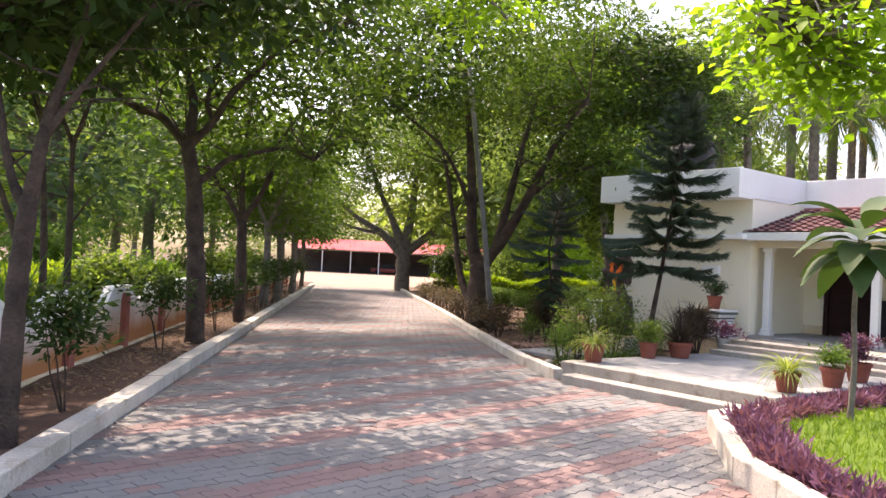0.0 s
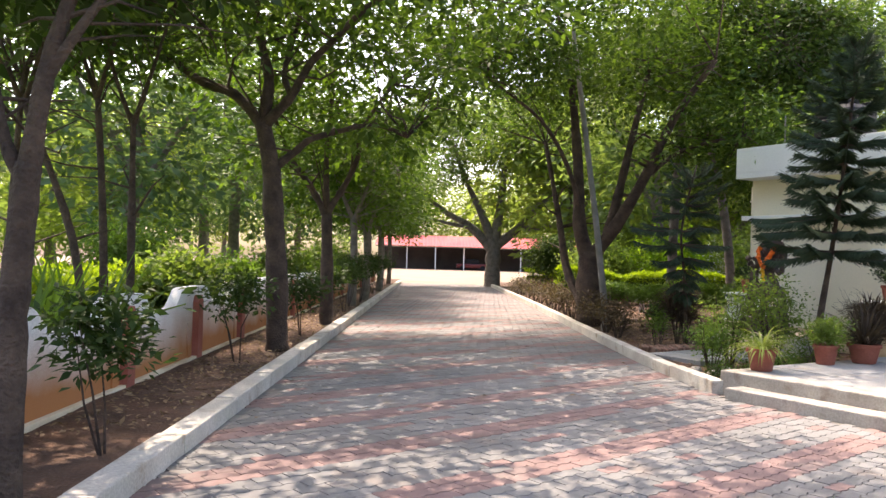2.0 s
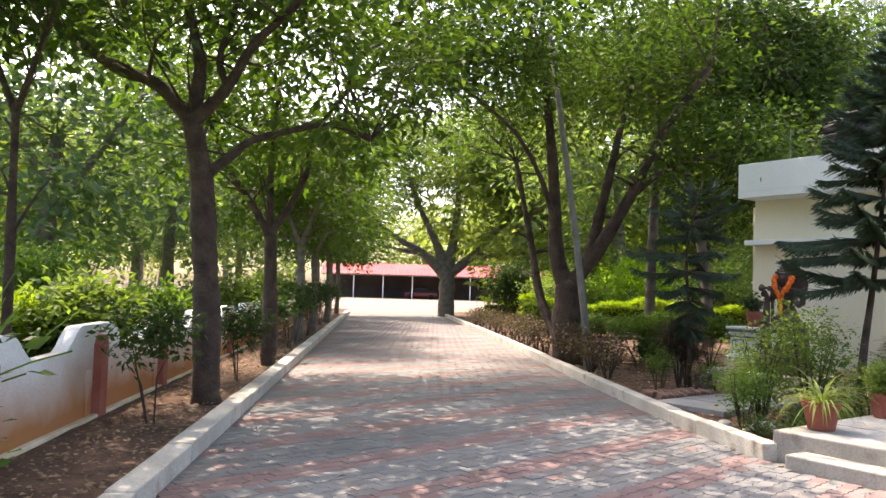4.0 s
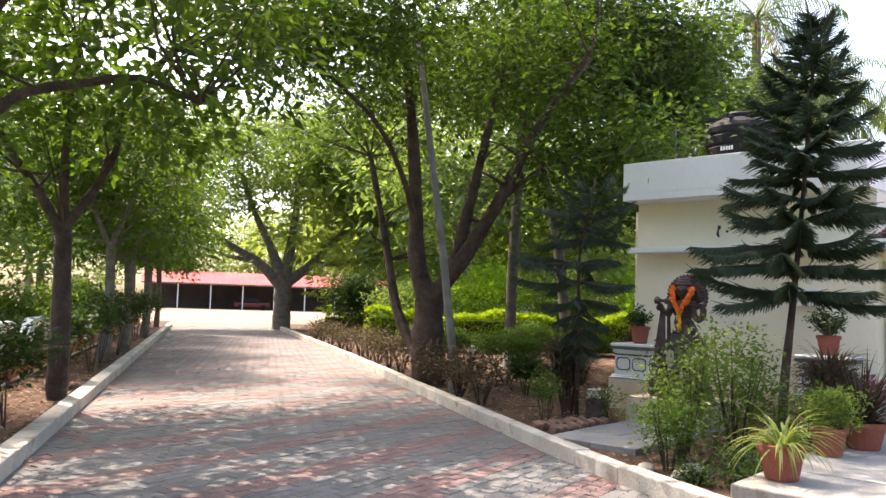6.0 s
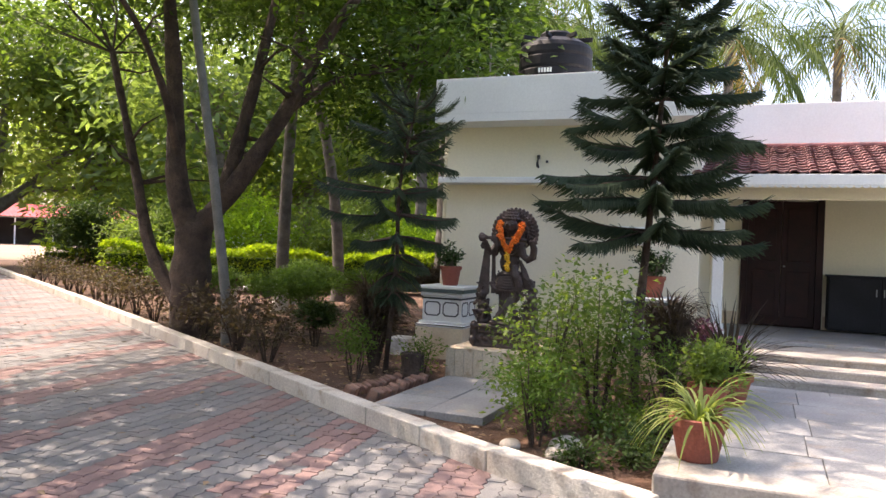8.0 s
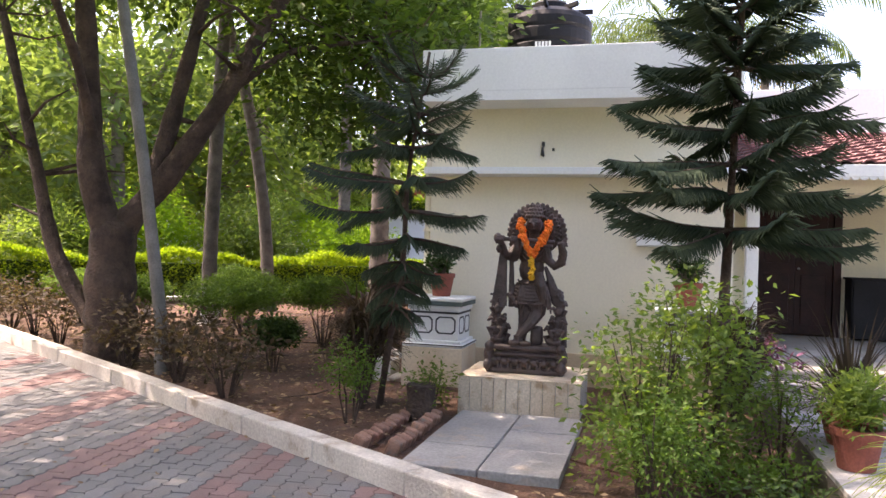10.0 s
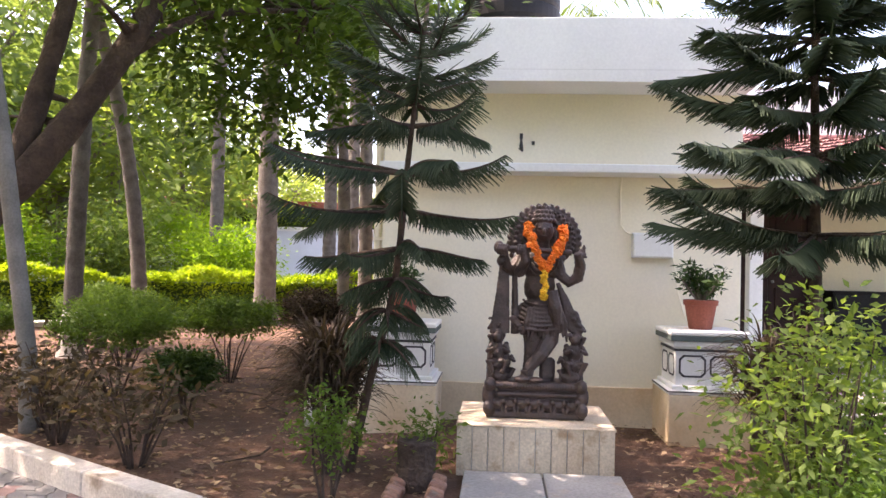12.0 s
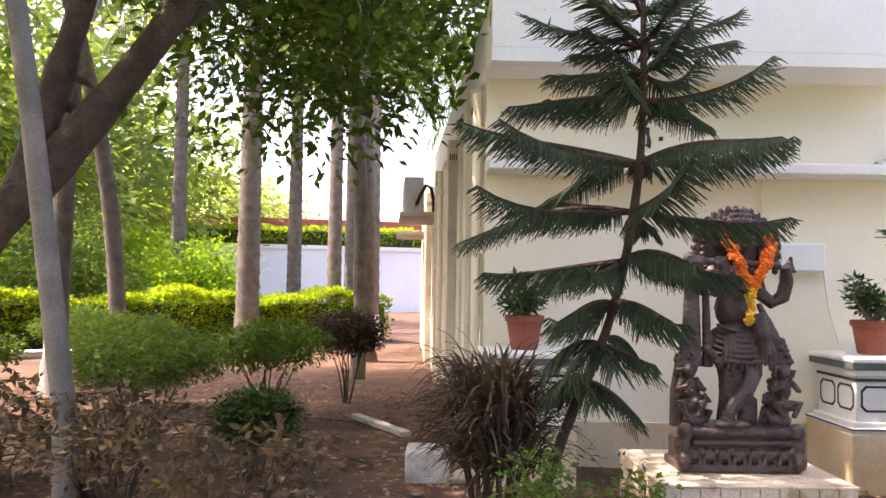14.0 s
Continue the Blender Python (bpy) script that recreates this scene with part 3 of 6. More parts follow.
tree(13, (-2.35, 17.2, 0.05), [
    ([(0.02, 0, -0.1), (0.02, 0, 0.9), (-0.02, 0, 2.2)], 0.14, 0.10),
    ([(-0.02, 0, 2.1), (-0.12, 0, 2.35), (-0.45, 0.1, 2.87), (-0.85, 0.3, 3.4), (-1.2, 0.4, 4.2)], 0.085, 0.03),
    ([(-0.02, 0, 2.15), (-0.07, 0.1, 2.98), (-0.08, 0.2, 3.62), (0.0, 0.2, 4.8)], 0.075, 0.03),
    ([(-0.02, 0, 2.15), (0.08, 0, 2.4), (0.31, 0.1, 2.81), (0.55, 0.1, 3.37), (0.6, 0.1, 3.9), (1.2, 0, 4.8)], 0.075, 0.03)],
    [((0.2, 0, 5.0), (2.6, 2.3, 1.5)), ((0.8, 0, 3.6), (1.4, 1.4, 0.7), 1.2), ((-1.2, 0, 3.6), (1.2, 1.4, 0.7))],
    "forking shade tree beside the kerb", "leaf", "bark", density=6.2, per=90, size=0.18, spread=0.36, ratio=0.45)
for i, (x, y, h) in enumerate(((-2.5, 23.5, 5.5), (-2.4, 26.5, 5.0), (-2.6, 29.5, 6.0), (-2.4, 33.0, 5.5), (-2.6, 37.0, 6.0), (-2.5, 41.5, 5.5))):
    tree(20 + i, (x, y, 0.05), [
        ([(0, 0, -0.1), (0.05, 0, h * 0.22), (0.0, 0.1, h * 0.45)], 0.13, 0.09),
        ([(0, 0.1, h * 0.43), (-0.4, 0, h * 0.6), (-0.8, 0.3, h * 0.8)], 0.07, 0.03),
        ([(0, 0.1, h * 0.43), (0.35, 0, h * 0.6), (0.9, -0.2, h * 0.85)], 0.07, 0.03)],
        [((0, 0, h * 0.85), (2.2, 2.0, h * 0.24)), ((0.7, 0, h * 0.55), (1.2, 1.2, h * 0.14)), ((-0.9, 0, h * 0.6), (1.3, 1.2, h * 0.16))],
        "slim roadside tree with pale trunk", "leaf", "bark_grey", density=10, per=80, size=0.19, spread=0.4)
tree(31, (3.3, 19.6, 0.0), [
    ([(0.06, 0.04, -0.1), (0.04, 0, 0.25), (0.0, 0, 0.9), (0.03, 0, 1.7)], 0.34, 0.25),
    ([(-0.03, 0, 1.55), (-0.22, 0.1, 2.3), (-0.25, 0.2, 3.4), (-0.4, 0.2, 5.0), (-0.6, 0.3, 6.6)], 0.20, 0.06),
    ([(0.08, 0, 1.6), (0.5, -0.4, 2.3), (0.95, -0.95, 3.3), (1.4, -1.5, 4.5), (2.0, -2.2, 5.6)], 0.18, 0.05),
    ([(0.35, -0.25, 2.1), (0.55, -0.35, 3.0), (0.8, -0.5, 4.3), (1.2, -0.4, 6.0)], 0.13, 0.05),
    ([(-0.2, 0.1, 2.6), (-0.6, -0.3, 3.6), (-1.3, -0.9, 4.5), (-2.4, -1.4, 5.2)], 0.07, 0.025),
    ([(-0.1, 0.2, 0.5), (-0.35, 0.9, 1.3), (-0.5, 1.4, 2.6), (-0.8, 1.8, 4.4)], 0.12, 0.05),
    ([(0.95, -0.95, 3.3), (1.7, -1.2, 3.9), (2.8, -1.6, 4.2)], 0.06, 0.02)],
    # From (0.7, -5.0, 7.4) to (5.8, 2.6, 7.0): masses added to shade ground and wall.
    [((0, 0, 6.8), (4.2, 3.8, 2.0)), ((1.9, -1.4, 5.7), (2.4, 2.0, 0.9), 0.7), ((-1.8, -0.8, 5.8), (2.2, 2.2, 1.0)), ((2.9, -1.6, 4.0), (1.8, 1.6, 0.9), 1.7), ((2.7, -0.9, 3.5), (0.9, 0.9, 0.6), 2.2), ((2.8, -1.6, 4.3), (1.2, 1.2, 0.6), 1.6), ((3.2, 0.0, 3.3), (0.8, 0.8, 0.7), 2.2), ((2.6, -0.5, 4.0), (1.2, 1.2, 0.6), 1.8), ((4.4, 0.3, 4.4), (1.3, 1.3, 0.6), 1.3), ((-2.6, -2.6, 5.4), (1.6, 1.6, 0.8)), ((4.4, -0.8, 5.4), (1.6, 1.6, 0.9), 0.9), ((4.6, 1.6, 6.4), (2.2, 2.2, 1.4), 1.1), ((-3.4, -1.2, 7.0), (2.0, 2.4, 1.3)), ((0.7, -5.0, 7.4), (2.5, 1.9, 0.7), 1.9), ((-1.0, -3.2, 7.3), (1.8, 1.6, 0.6), 0.9), ((-3.7, -3.2, 7.4), (2.0, 2.0, 0.6), 0.8), ((3.4, 2.4, 7.2), (1.6, 1.6, 0.6), 1.6), ((2.6, 5.0, 7.4), (3.0, 3.0, 1.0), 2.0), ((5.8, 2.6, 7.0), (2.2, 2.4, 0.8), 1.6), ((-1.0, 3.4, 5.6), (2.0, 1.6, 1.0), 1.2)],
    "large forking shade tree with dark brown limbs", "leaf_mid", "bark", density=3.6, per=175, size=0.145, spread=0.45, twigs=7, ratio=0.48)
# Added tree: its dark crown stands in for the shaded side of tree 31.
tree(33, (9.6, 20.7, 0.0), [
    ([(0, 0, -0.1), (0.03, 0, 1.6), (-0.1, -0.05, 3.2), (-0.4, -0.2, 4.6)], 0.12, 0.08),
    ([(-0.4, -0.2, 4.6), (-1.0, -0.5, 5.5), (-1.9, -0.8, 6.6)], 0.07, 0.025),
    ([(-0.4, -0.2, 4.6), (-0.4, -0.2, 5.8), (-0.8, -0.3, 7.4)], 0.06, 0.02),
    ([(-0.3, -0.1, 4.2), (0.3, 0.2, 5.2), (0.6, 0.3, 6.2)], 0.05, 0.02)],
    [((-1.8, -0.8, 6.3), (1.5, 1.4, 1.1)), ((-0.6, -0.4, 5.5), (1.2, 1.2, 0.9)), ((-2.6, -0.6, 7.6), (1.6, 1.5, 0.8)), ((-0.6, 0, 7.4), (1.4, 1.4, 0.9)), ((0.6, 0.4, 6.2), (1.0, 1.0, 0.7))],
    "added dense dark-leaved tree beside the house, for the big crown's shaded side", "leaf_dark", "bark_grey", density=22, per=56, size=0.17, spread=0.34, ratio=0.48)
tree(32, (2.95, 43.4, -0.05), [
    ([(0, 0, -0.1), (0, 0, 1.2), (0.05, 0, 2.4)], 0.45, 0.38),
    ([(0, 0, 2.0), (-1.2, 0.2, 3.2), (-2.6, 0.3, 4.0), (-4.2, 0, 5.2)], 0.3, 0.06),
    ([(0, 0, 2.2), (-0.6, 0, 3.8), (-1.5, 0, 5.6), (-2.2, 0, 7.5)], 0.28, 0.07),
    ([(0.05, 0, 2.3), (0.3, 0, 4.2), (0.5, 0.2, 6.2), (0.4, 0, 8.4)], 0.3, 0.08),
    ([(0.1, 0, 2.2), (1.3, 0, 3.2), (2.4, 0, 4.4), (3.6, 0.2, 5.6)], 0.28, 0.07),
    ([(-1.2, 0.2, 3.2), (-2.6, -0.2, 3.4), (-4.4, -0.4, 3.9)], 0.14, 0.04),
    ([(1.3, 0, 3.2), (2.8, -0.3, 3.3), (4.2, -0.4, 3.8)], 0.14, 0.04)],
    [((0, 0, 8.5), (5.5, 4.5, 2.2)), ((-3.5, 0, 5.8), (2.6, 2.2, 1.1)), ((3.6, 0, 6.2), (2.2, 2.2, 1.2))],
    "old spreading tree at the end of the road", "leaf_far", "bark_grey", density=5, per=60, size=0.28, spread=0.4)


def grove_tree(seed, h, r, leaf, size=0.32):
    return tree(seed, (0, 0, 0), [
        ([(0, 0, -0.2), (0.1, 0, h * 0.25), (0, 0.1, h * 0.5)], 0.16 + r * 0.03, 0.12),
        ([(0, 0, h * 0.3), (-r * 0.3, 0.2, h * 0.5), (-r * 0.6, 0, h * 0.7)], 0.1, 0.04),
        ([(0, 0, h * 0.35), (r * 0.3, -0.2, h * 0.55), (r * 0.6, 0, h * 0.75)], 0.1, 0.04)],
        [((0, 0, h * 0.72), (r, r, h * 0.27)), ((r * 0.55, 0.3, h * 0.45), (r * 0.6, r * 0.6, h * 0.16)), ((-r * 0.5, -0.4, h * 0.42), (r * 0.6, r * 0.7, h * 0.17)), ((0.2, r * 0.5, h * 0.3), (r * 0.6, r * 0.5, h * 0.14))],
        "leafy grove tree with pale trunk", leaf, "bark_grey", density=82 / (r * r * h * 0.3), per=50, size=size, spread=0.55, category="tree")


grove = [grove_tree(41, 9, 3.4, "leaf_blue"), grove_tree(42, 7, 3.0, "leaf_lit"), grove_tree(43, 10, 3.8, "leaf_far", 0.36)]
rng = np.random.default_rng(77)
spots = [(-9.5, 26), (-13, 33), (-17, 26), (-9.5, 38), (-18, 38), (-28, 30), (-14, 48), (-24, 48), (-9, 52), (-36, 40),
         (9.5, 36), (14, 38), (7.0, 43), (18, 41), (12, 46), (24, 44), (20, 51), (9, 54), (34, 50),
         (-30, 112), (-21, 110), (-12, 113), (-3, 110), (6, 113), (14, 110), (23, 113), (32, 110), (42, 112), (16, 62), (26, 66), (37, 64), (-38, 60), (-36, 75), (-18, 62), (-27, 66), (48, 60), (-45, 45), (-34, 16)]
for i, (x, y) in enumerate(spots):
    k = (1.15 if y < 58 else 1.6) * (1.15 if x > 0 and y < 58 else 1.0) * float(rng.uniform(0.85, 1.2))
    m = pose(x, y, -0.05, 0, 0, float(rng.uniform(0, 360))) @ Matrix.Diagonal((k, k, k * float(rng.uniform(0.85, 1.15)), 1))
    if i < 3:
        grove[i].matrix_basis = m
    else:
        # lighter-leaved copies on the right, their tone standing in for sunlight
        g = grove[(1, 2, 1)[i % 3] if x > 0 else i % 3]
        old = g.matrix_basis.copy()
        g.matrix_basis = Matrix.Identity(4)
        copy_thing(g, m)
        g.matrix_basis = old


# ---- porch: tiled roof, posts, door, cabinet ----
SLOPE = [(2.0, 3.05), (-0.12, 2.47)]


def porch_roof():
    r = empty("porch_roof", HOUSE, "sloping porch roof of weathered red clay tiles", "roof")
    length = math.hypot(2.12, 0.58)
    tilt = math.atan2(0.58, 2.12)
    bm = bmesh.new()
    box(bm, 3.12, 0, -0.06, 12, length, -0.02)
    deck = part("deck", bm, "door", r)
    deck.matrix_basis = pose(0, -0.12, 2.47, math.degrees(tilt), 0, 0)
    w, h = 0.21, 0.198
    bm = bmesh.new()
    prof = [(-0.5, 0.0), (-0.36, 0.028), (-0.12, 0.034), (0.05, 0.012), (0.3, 0.008), (0.5, 0.02)]
    top = [[bm.verts.new((x * w * 0.99, yy, z + zz)) for x, z in prof] for yy, zz in ((0, 0.028), (h * 1.18, 0.0))]
    low = [bm.verts.new((v.co.x, 0, v.co.z - 0.016)) for v in top[0]]
    for i in range(len(prof) - 1):
        bm.faces.new((top[0][i], top[0][i + 1], top[1][i + 1], top[1][i]))
        bm.faces.new((low[i], low[i + 1], top[0][i + 1], top[0][i]))
    me = bpy.data.meshes.new("tile")
    bm.to_mesh(me)
    bm.free()
    me.materials.append(M["rooftile"])
    rng = np.random.default_rng(5)
    base = pose(0, -0.12, 2.47, math.degrees(tilt), 0, 0)
    for j in range(11):
        for i in range(27):
            o = new("tile", me)
            o.parent = r
            o.matrix_basis = base @ pose(3.2 + (i + 0.5) * w + 0.0 * j, j * h - 0.02 + rng.normal(0, 0.004), -0.012 + rng.normal(0, 0.002), 0, 0, rng.normal(0, 0.8))
    o = part("ridge", boxes((3.12, 1.94, 3.04, 9.6, 2.0, 3.1), bevel=0.02), "rooftile", r)
    # fascia with a row of small scallops
    bm = boxes((3.14, -0.16, 2.34, 9.6, -0.125, 2.46), bevel=0.004)
    part("fascia", bm, "white", r, "white-painted fascia board")
    bm = bmesh.new()
    x = 3.16
    while x < 9.55:
        ring = [(x, 2.345), (x + 0.075, 2.345)] + [(x + 0.0375 + 0.0375 * math.cos(a), 2.335 - 0.028 * math.sin(a)) for a in (0.0, 0.6, 1.2, 1.57, 1.94, 2.54, 3.14)]
        lo = [bm.verts.new((p, -0.155, q)) for p, q in ring]
        hi = [bm.verts.new((p, -0.135, q)) for p, q in ring]
        bm.faces.new(lo)
        bm.faces.new(hi[::-1])
        for i in range(len(lo)):
            k = (i + 1) % len(lo)
            bm.faces.new((lo[i], hi[i], hi[k], lo[k]))
        x += 0.08
    part("valance", bm, "white", r, "white scalloped valance")
    part("gable_board", boxes((3.08, -0.16, 2.34, 3.12, 2.0, 2.46), bevel=0.004), "white", r)
    part("beam", boxes((3.3, 0.2, 2.2, 9.6, 0.36, 2.36), bevel=0.006), "wall", r)
    return r


porch_roof()
for u in (3.51, 5.45, 7.4, 9.3):
    c = empty("porch_column", at_house(u, 0.29, 0.54), "slender white square porch column on a stepped foot", "column", "porch columns")
    part("shaft", boxes((-0.065, -0.065, 0.12, 0.065, 0.065, 1.66), bevel=0.012), "white", c)
    part("foot", boxes((-0.1, -0.1, 0, 0.1, 0.1, 0.06), (-0.085, -0.085, 0.06, 0.085, 0.085, 0.13), bevel=0.008), "white", c)
    part("capital", boxes((-0.09, -0.09, 1.58, 0.09, 0.09, 1.66), bevel=0.008), "white", c)


def front_door():
    d = empty("door_1", at_house(3.79, 2.07, 0.54), "closed dark red-brown panelled double door", "door")
    d["kind"] = "structure"
    part("door_frame", boxes((-0.07, -0.02, 0, 0.02, 0.1, 1.78), (0.9, -0.02, 0, 0.99, 0.1, 1.78), bevel=0.005), "door", d)
    part("lintel", boxes((-0.13, -0.05, 1.78, 1.05, 0.1, 1.88), bevel=0.006), "door", d)
    for i in range(2):
        x = 0.02 + 0.44 * i
        leaf = part("door_leaf", boxes((x, 0.03, 0.02, x + 0.437, 0.06, 1.78), bevel=0.003), "door", d)
        for z0, z1 in ((0.14, 0.78), (0.92, 1.66)):
            part("panel", boxes((x + 0.07, 0.012, z0, x + 0.37, 0.03, z1), bevel=0.008), "door", leaf)
    bm = bmesh.new()
    lathe(bm, [(0.008, 0), (0.016, 0.01), (0.016, 0.03), (0.006, 0.04)], 10)
    k = part("door_knob", bm, "grey", d, "small metal knob")
    k.matrix_basis = pose(0.5, 0.02, 0.85, 90, 0, 0)


front_door()
cab = empty("cabinet", at_house(4.83, 1.72, 0.54), "low black two-door cabinet on the porch", "cabinet")
part("body", boxes((0, 0, 0.03, 1.25, 0.36, 0.74), bevel=0.006), "black", cab)
part("top", boxes((-0.02, -0.02, 0.74, 1.27, 0.38, 0.765), bevel=0.006), "black", cab)
for i in range(2):
    dr = part("cabinet_door", boxes((0.015 + i * 0.615, -0.018, 0.06, 0.62 + i * 0.615, 0.0, 0.73), bevel=0.004), "black", cab)
    part("handle", boxes((0.56 + i * 0.09, -0.035, 0.5, 0.575 + i * 0.09, -0.018, 0.6), bevel=0.004), "grey", dr, "small metal handle")
hobj("trim_porch_skirting", boxes((3.3, 2.08, 0.54, 3.70, 2.1, 0.72), (4.8, 2.08, 0.54, 12, 2.1, 0.72)), "wallfoot", "brownish painted skirting band")

# ---- house: fittings ----
bm = bmesh.new()
lathe(bm, [(0.49, 0), (0.52, 0.02), (0.52, 0.1), (0.505, 0.12), (0.52, 0.16), (0.52, 0.28), (0.505, 0.3), (0.52, 0.34), (0.52, 0.46), (0.505, 0.48), (0.52, 0.52), (0.52, 0.60), (0.49, 0.66), (0.36, 0.74), (0.22, 0.78)], 40)
tank = empty("water_tank", at_house(1.17, 1.05, 3.72), "black ribbed plastic water tank on the roof", "water tank")
part("body", bm, "black", tank, smooth=False)
bm = bmesh.new()
lathe(bm, [(0.21, 0.775), (0.23, 0.785), (0.23, 0.84), (0.2, 0.87), (0.05, 0.885)], 28)
part("lid", bm, "black", tank)
for k in range(8):
    a = k * math.pi / 4
    bm = bmesh.new()
    box(bm, -0.02, 0.3, 0.72, 0.02, 0.525, 0.78, 0.006)
    rib = part("rib", bm, "black", tank)
    rib.matrix_basis = pose(0, 0, 0, 0, 0, math.degrees(a))
bm = bmesh.new()
for i in range(5):
    box(bm, -0.1 + i * 0.04, -0.527, 0.21, -0.073 + i * 0.04, -0.521, 0.27)
part("lettering", bm, "white", tank, "white lettering, unreadable")
hobj("tank_base", boxes((0.55, 0.45, 3.2, 1.8, 1.65, 3.72), bevel=0.01), "cement", "cement block under the water tank")
s = Soup().tube([(0.45, 0.3, 3.2), (0.45, 0.3, 4.35)], [0.014, 0.014], 8)
ob = s.make("vent_pipe", "concrete_pole")
ob.matrix_basis = HOUSE
tagged(ob, "thin grey vent pipe on the roof", "pipe")
mb = empty("meter_box", at_house(2.31, -0.075, 1.59), "white wall-mounted meter box", "meter box")
part("body", boxes((0, 0, 0, 0.37, 0.075, 0.23), bevel=0.01), "white", mb)
part("cover", boxes((0.012, -0.012, 0.012, 0.358, 0.0, 0.218), bevel=0.006), "white", mb)
s = Soup().tube([(0.0, 0.05, 0.21), (-0.06, 0.05, 0.24), (-0.1, 0.06, 0.3), (-0.11, 0.06, 0.6), (-0.1, 0.06, 0.74)], [0.008] * 5, 6)
s.make("cable", "wall", mb)
s = Soup().tube([(0.36, 0.04, 0.1), (0.42, 0.05, -0.3), (0.5, 0.06, -0.55)], [0.008] * 3, 6)
s.make("cable", "wall", mb)
hk = empty("wall_hook", at_house(1.28, -0.02, 2.62), "small dark metal hook on the wall", "hook")
part("bracket", boxes((-0.015, -0.03, 0.05, 0.015, 0.02, 0.10), bevel=0.004), "blackline", hk)
s = Soup().tube([(0, -0.02, 0.06), (0.0, -0.05, 0.02), (0.0, -0.06, -0.03), (0.01, -0.04, -0.06), (-0.02, -0.03, -0.04)], [0.012, 0.012, 0.02, 0.014, 0.008], 7)
s.make("hook", "blackline", hk)
part("peg", boxes((0.10, -0.02, 0.0, 0.125, 0.02, 0.03), bevel=0.003), "blackline", hk)
# downpipes, ledge and air conditioner on the side wall


def at_side(u, v, z=0.0):
    return SIDE @ pose(u, v, z)


for v, r in ((0.12, 0.035), (0.75, 0.05), (1.5, 0.03), (4.6, 0.04), (8.4, 0.04)):
    p = empty("downpipe", at_side(-0.06, v, 0), "pale plastic drainpipe on the side wall", "pipe", "drainpipes")
    s = Soup().tube([(0, 0, 0.1), (0, 0, 2.0), (0, 0, 3.0)], [r] * 3, 12)
    s.make("pipe", "wall", p, True)
    for z in (0.6, 1.7, 2.7):
        part("clip", boxes((-r - 0.006, -r - 0.01, z, 0.055, r + 0.01, z + 0.03), bevel=0.003), "wall", p)
for v in (0.3, 2.6, 5.0, 7.7):
    hobj("wall_buttress", boxes((-0.10, v, -0.1, 0.0, v + 0.25, 3.09), bevel=0.006), "wallside", "cream pilaster on the side wall").matrix_basis = SIDE
    ven = empty("wall_vent", at_side(0, v, 2.86), "small slotted vent near the roof", "vent")
    for i in range(4):
        part("slot", boxes((-0.09 + i * 0.024, -0.006, 0, -0.078 + i * 0.024, 0.004, 0.07)), "blackline", ven)
hobj("ledge_side", boxes((-0.6, 5.9, 2.5, 0.0, 7.6, 2.58), bevel=0.01), "cement", "cement ledge above the side window").matrix_basis = SIDE
hobj("ledge_far", boxes((-0.6, 9.6, 2.45, 0.0, 11.2, 2.53), bevel=0.01), "cement", "cement ledge above the side window").matrix_basis = SIDE
ac = empty("air_conditioner", at_side(-0.33, 6.3, 2.58), "weathered outdoor air conditioner unit on the ledge", "air conditioner")
part("casing", boxes((-0.2, 0, 0.03, 0.12, 0.82, 0.6), bevel=0.02), "cement", ac)
for y in (0.1, 0.62):
    part("foot", boxes((-0.2, y, 0, 0.12, y + 0.05, 0.035)), "grey", ac)
part("front_grille", boxes((-0.215, 0.08, 0.08, -0.2, 0.58, 0.52), bevel=0.005), "grey", ac)
s = Soup().tube([(0.0, -0.01, 0.15), (0.06, -0.12, 0.3), (0.14, -0.2, 0.44), (0.22, -0.18, 0.40), (0.27, -0.1, 0.2), (0.28, -0.05, 0.0)], [0.03] * 6, 8)
s.make("hose", "black", ac, True)
win = empty("window_1", at_side(0, 6.2, 0.89), "tall wooden side window", "window")
win["kind"] = "structure"
part("window_frame", boxes((0.04, 0, 0, 0.14, 0.07, 1.47), (0.04, 1.03, 0, 0.14, 1.1, 1.47), (0.04, 0.07, 1.4, 0.14, 1.03, 1.47), (0.04, 0.07, 0, 0.14, 1.03, 0.07), (0.04, 0.53, 0.07, 0.14, 0.57, 1.4), bevel=0.004), "door", win)
for i in range(2):
    part("pane", boxes((0.1, 0.07 + i * 0.5, 0.07, 0.106, 0.53 + i * 0.5, 1.4)), "black", win)
part("window_sill", boxes((-0.05, -0.04, -0.05, 0.04, 1.14, 0.0), bevel=0.006), "cement", win)


# ---- statue, its plinth and garland ----
def ball(bm, c, r, m=None, sub=2):
    q = bmesh.ops.create_icosphere(bm, subdivisions=sub, radius=1.0)
    rr = r if isinstance(r, tuple) else (r, r, r)
    bmesh.ops.transform(bm, matrix=Matrix.Translation(c) @ (m or Matrix.Identity(4)) @ Matrix.Diagonal((*rr, 1)), verts=q["verts"])


def bar(bm, pts, radii):
    s = Soup().tube(pts, radii, 8)
    vs = [bm.verts.new(p) for p in s.v]
    for f in s.f:
        bm.faces.new([vs[i] for i in f])
    n = len(vs)
    bm.faces.new(vs[:8][::-1])


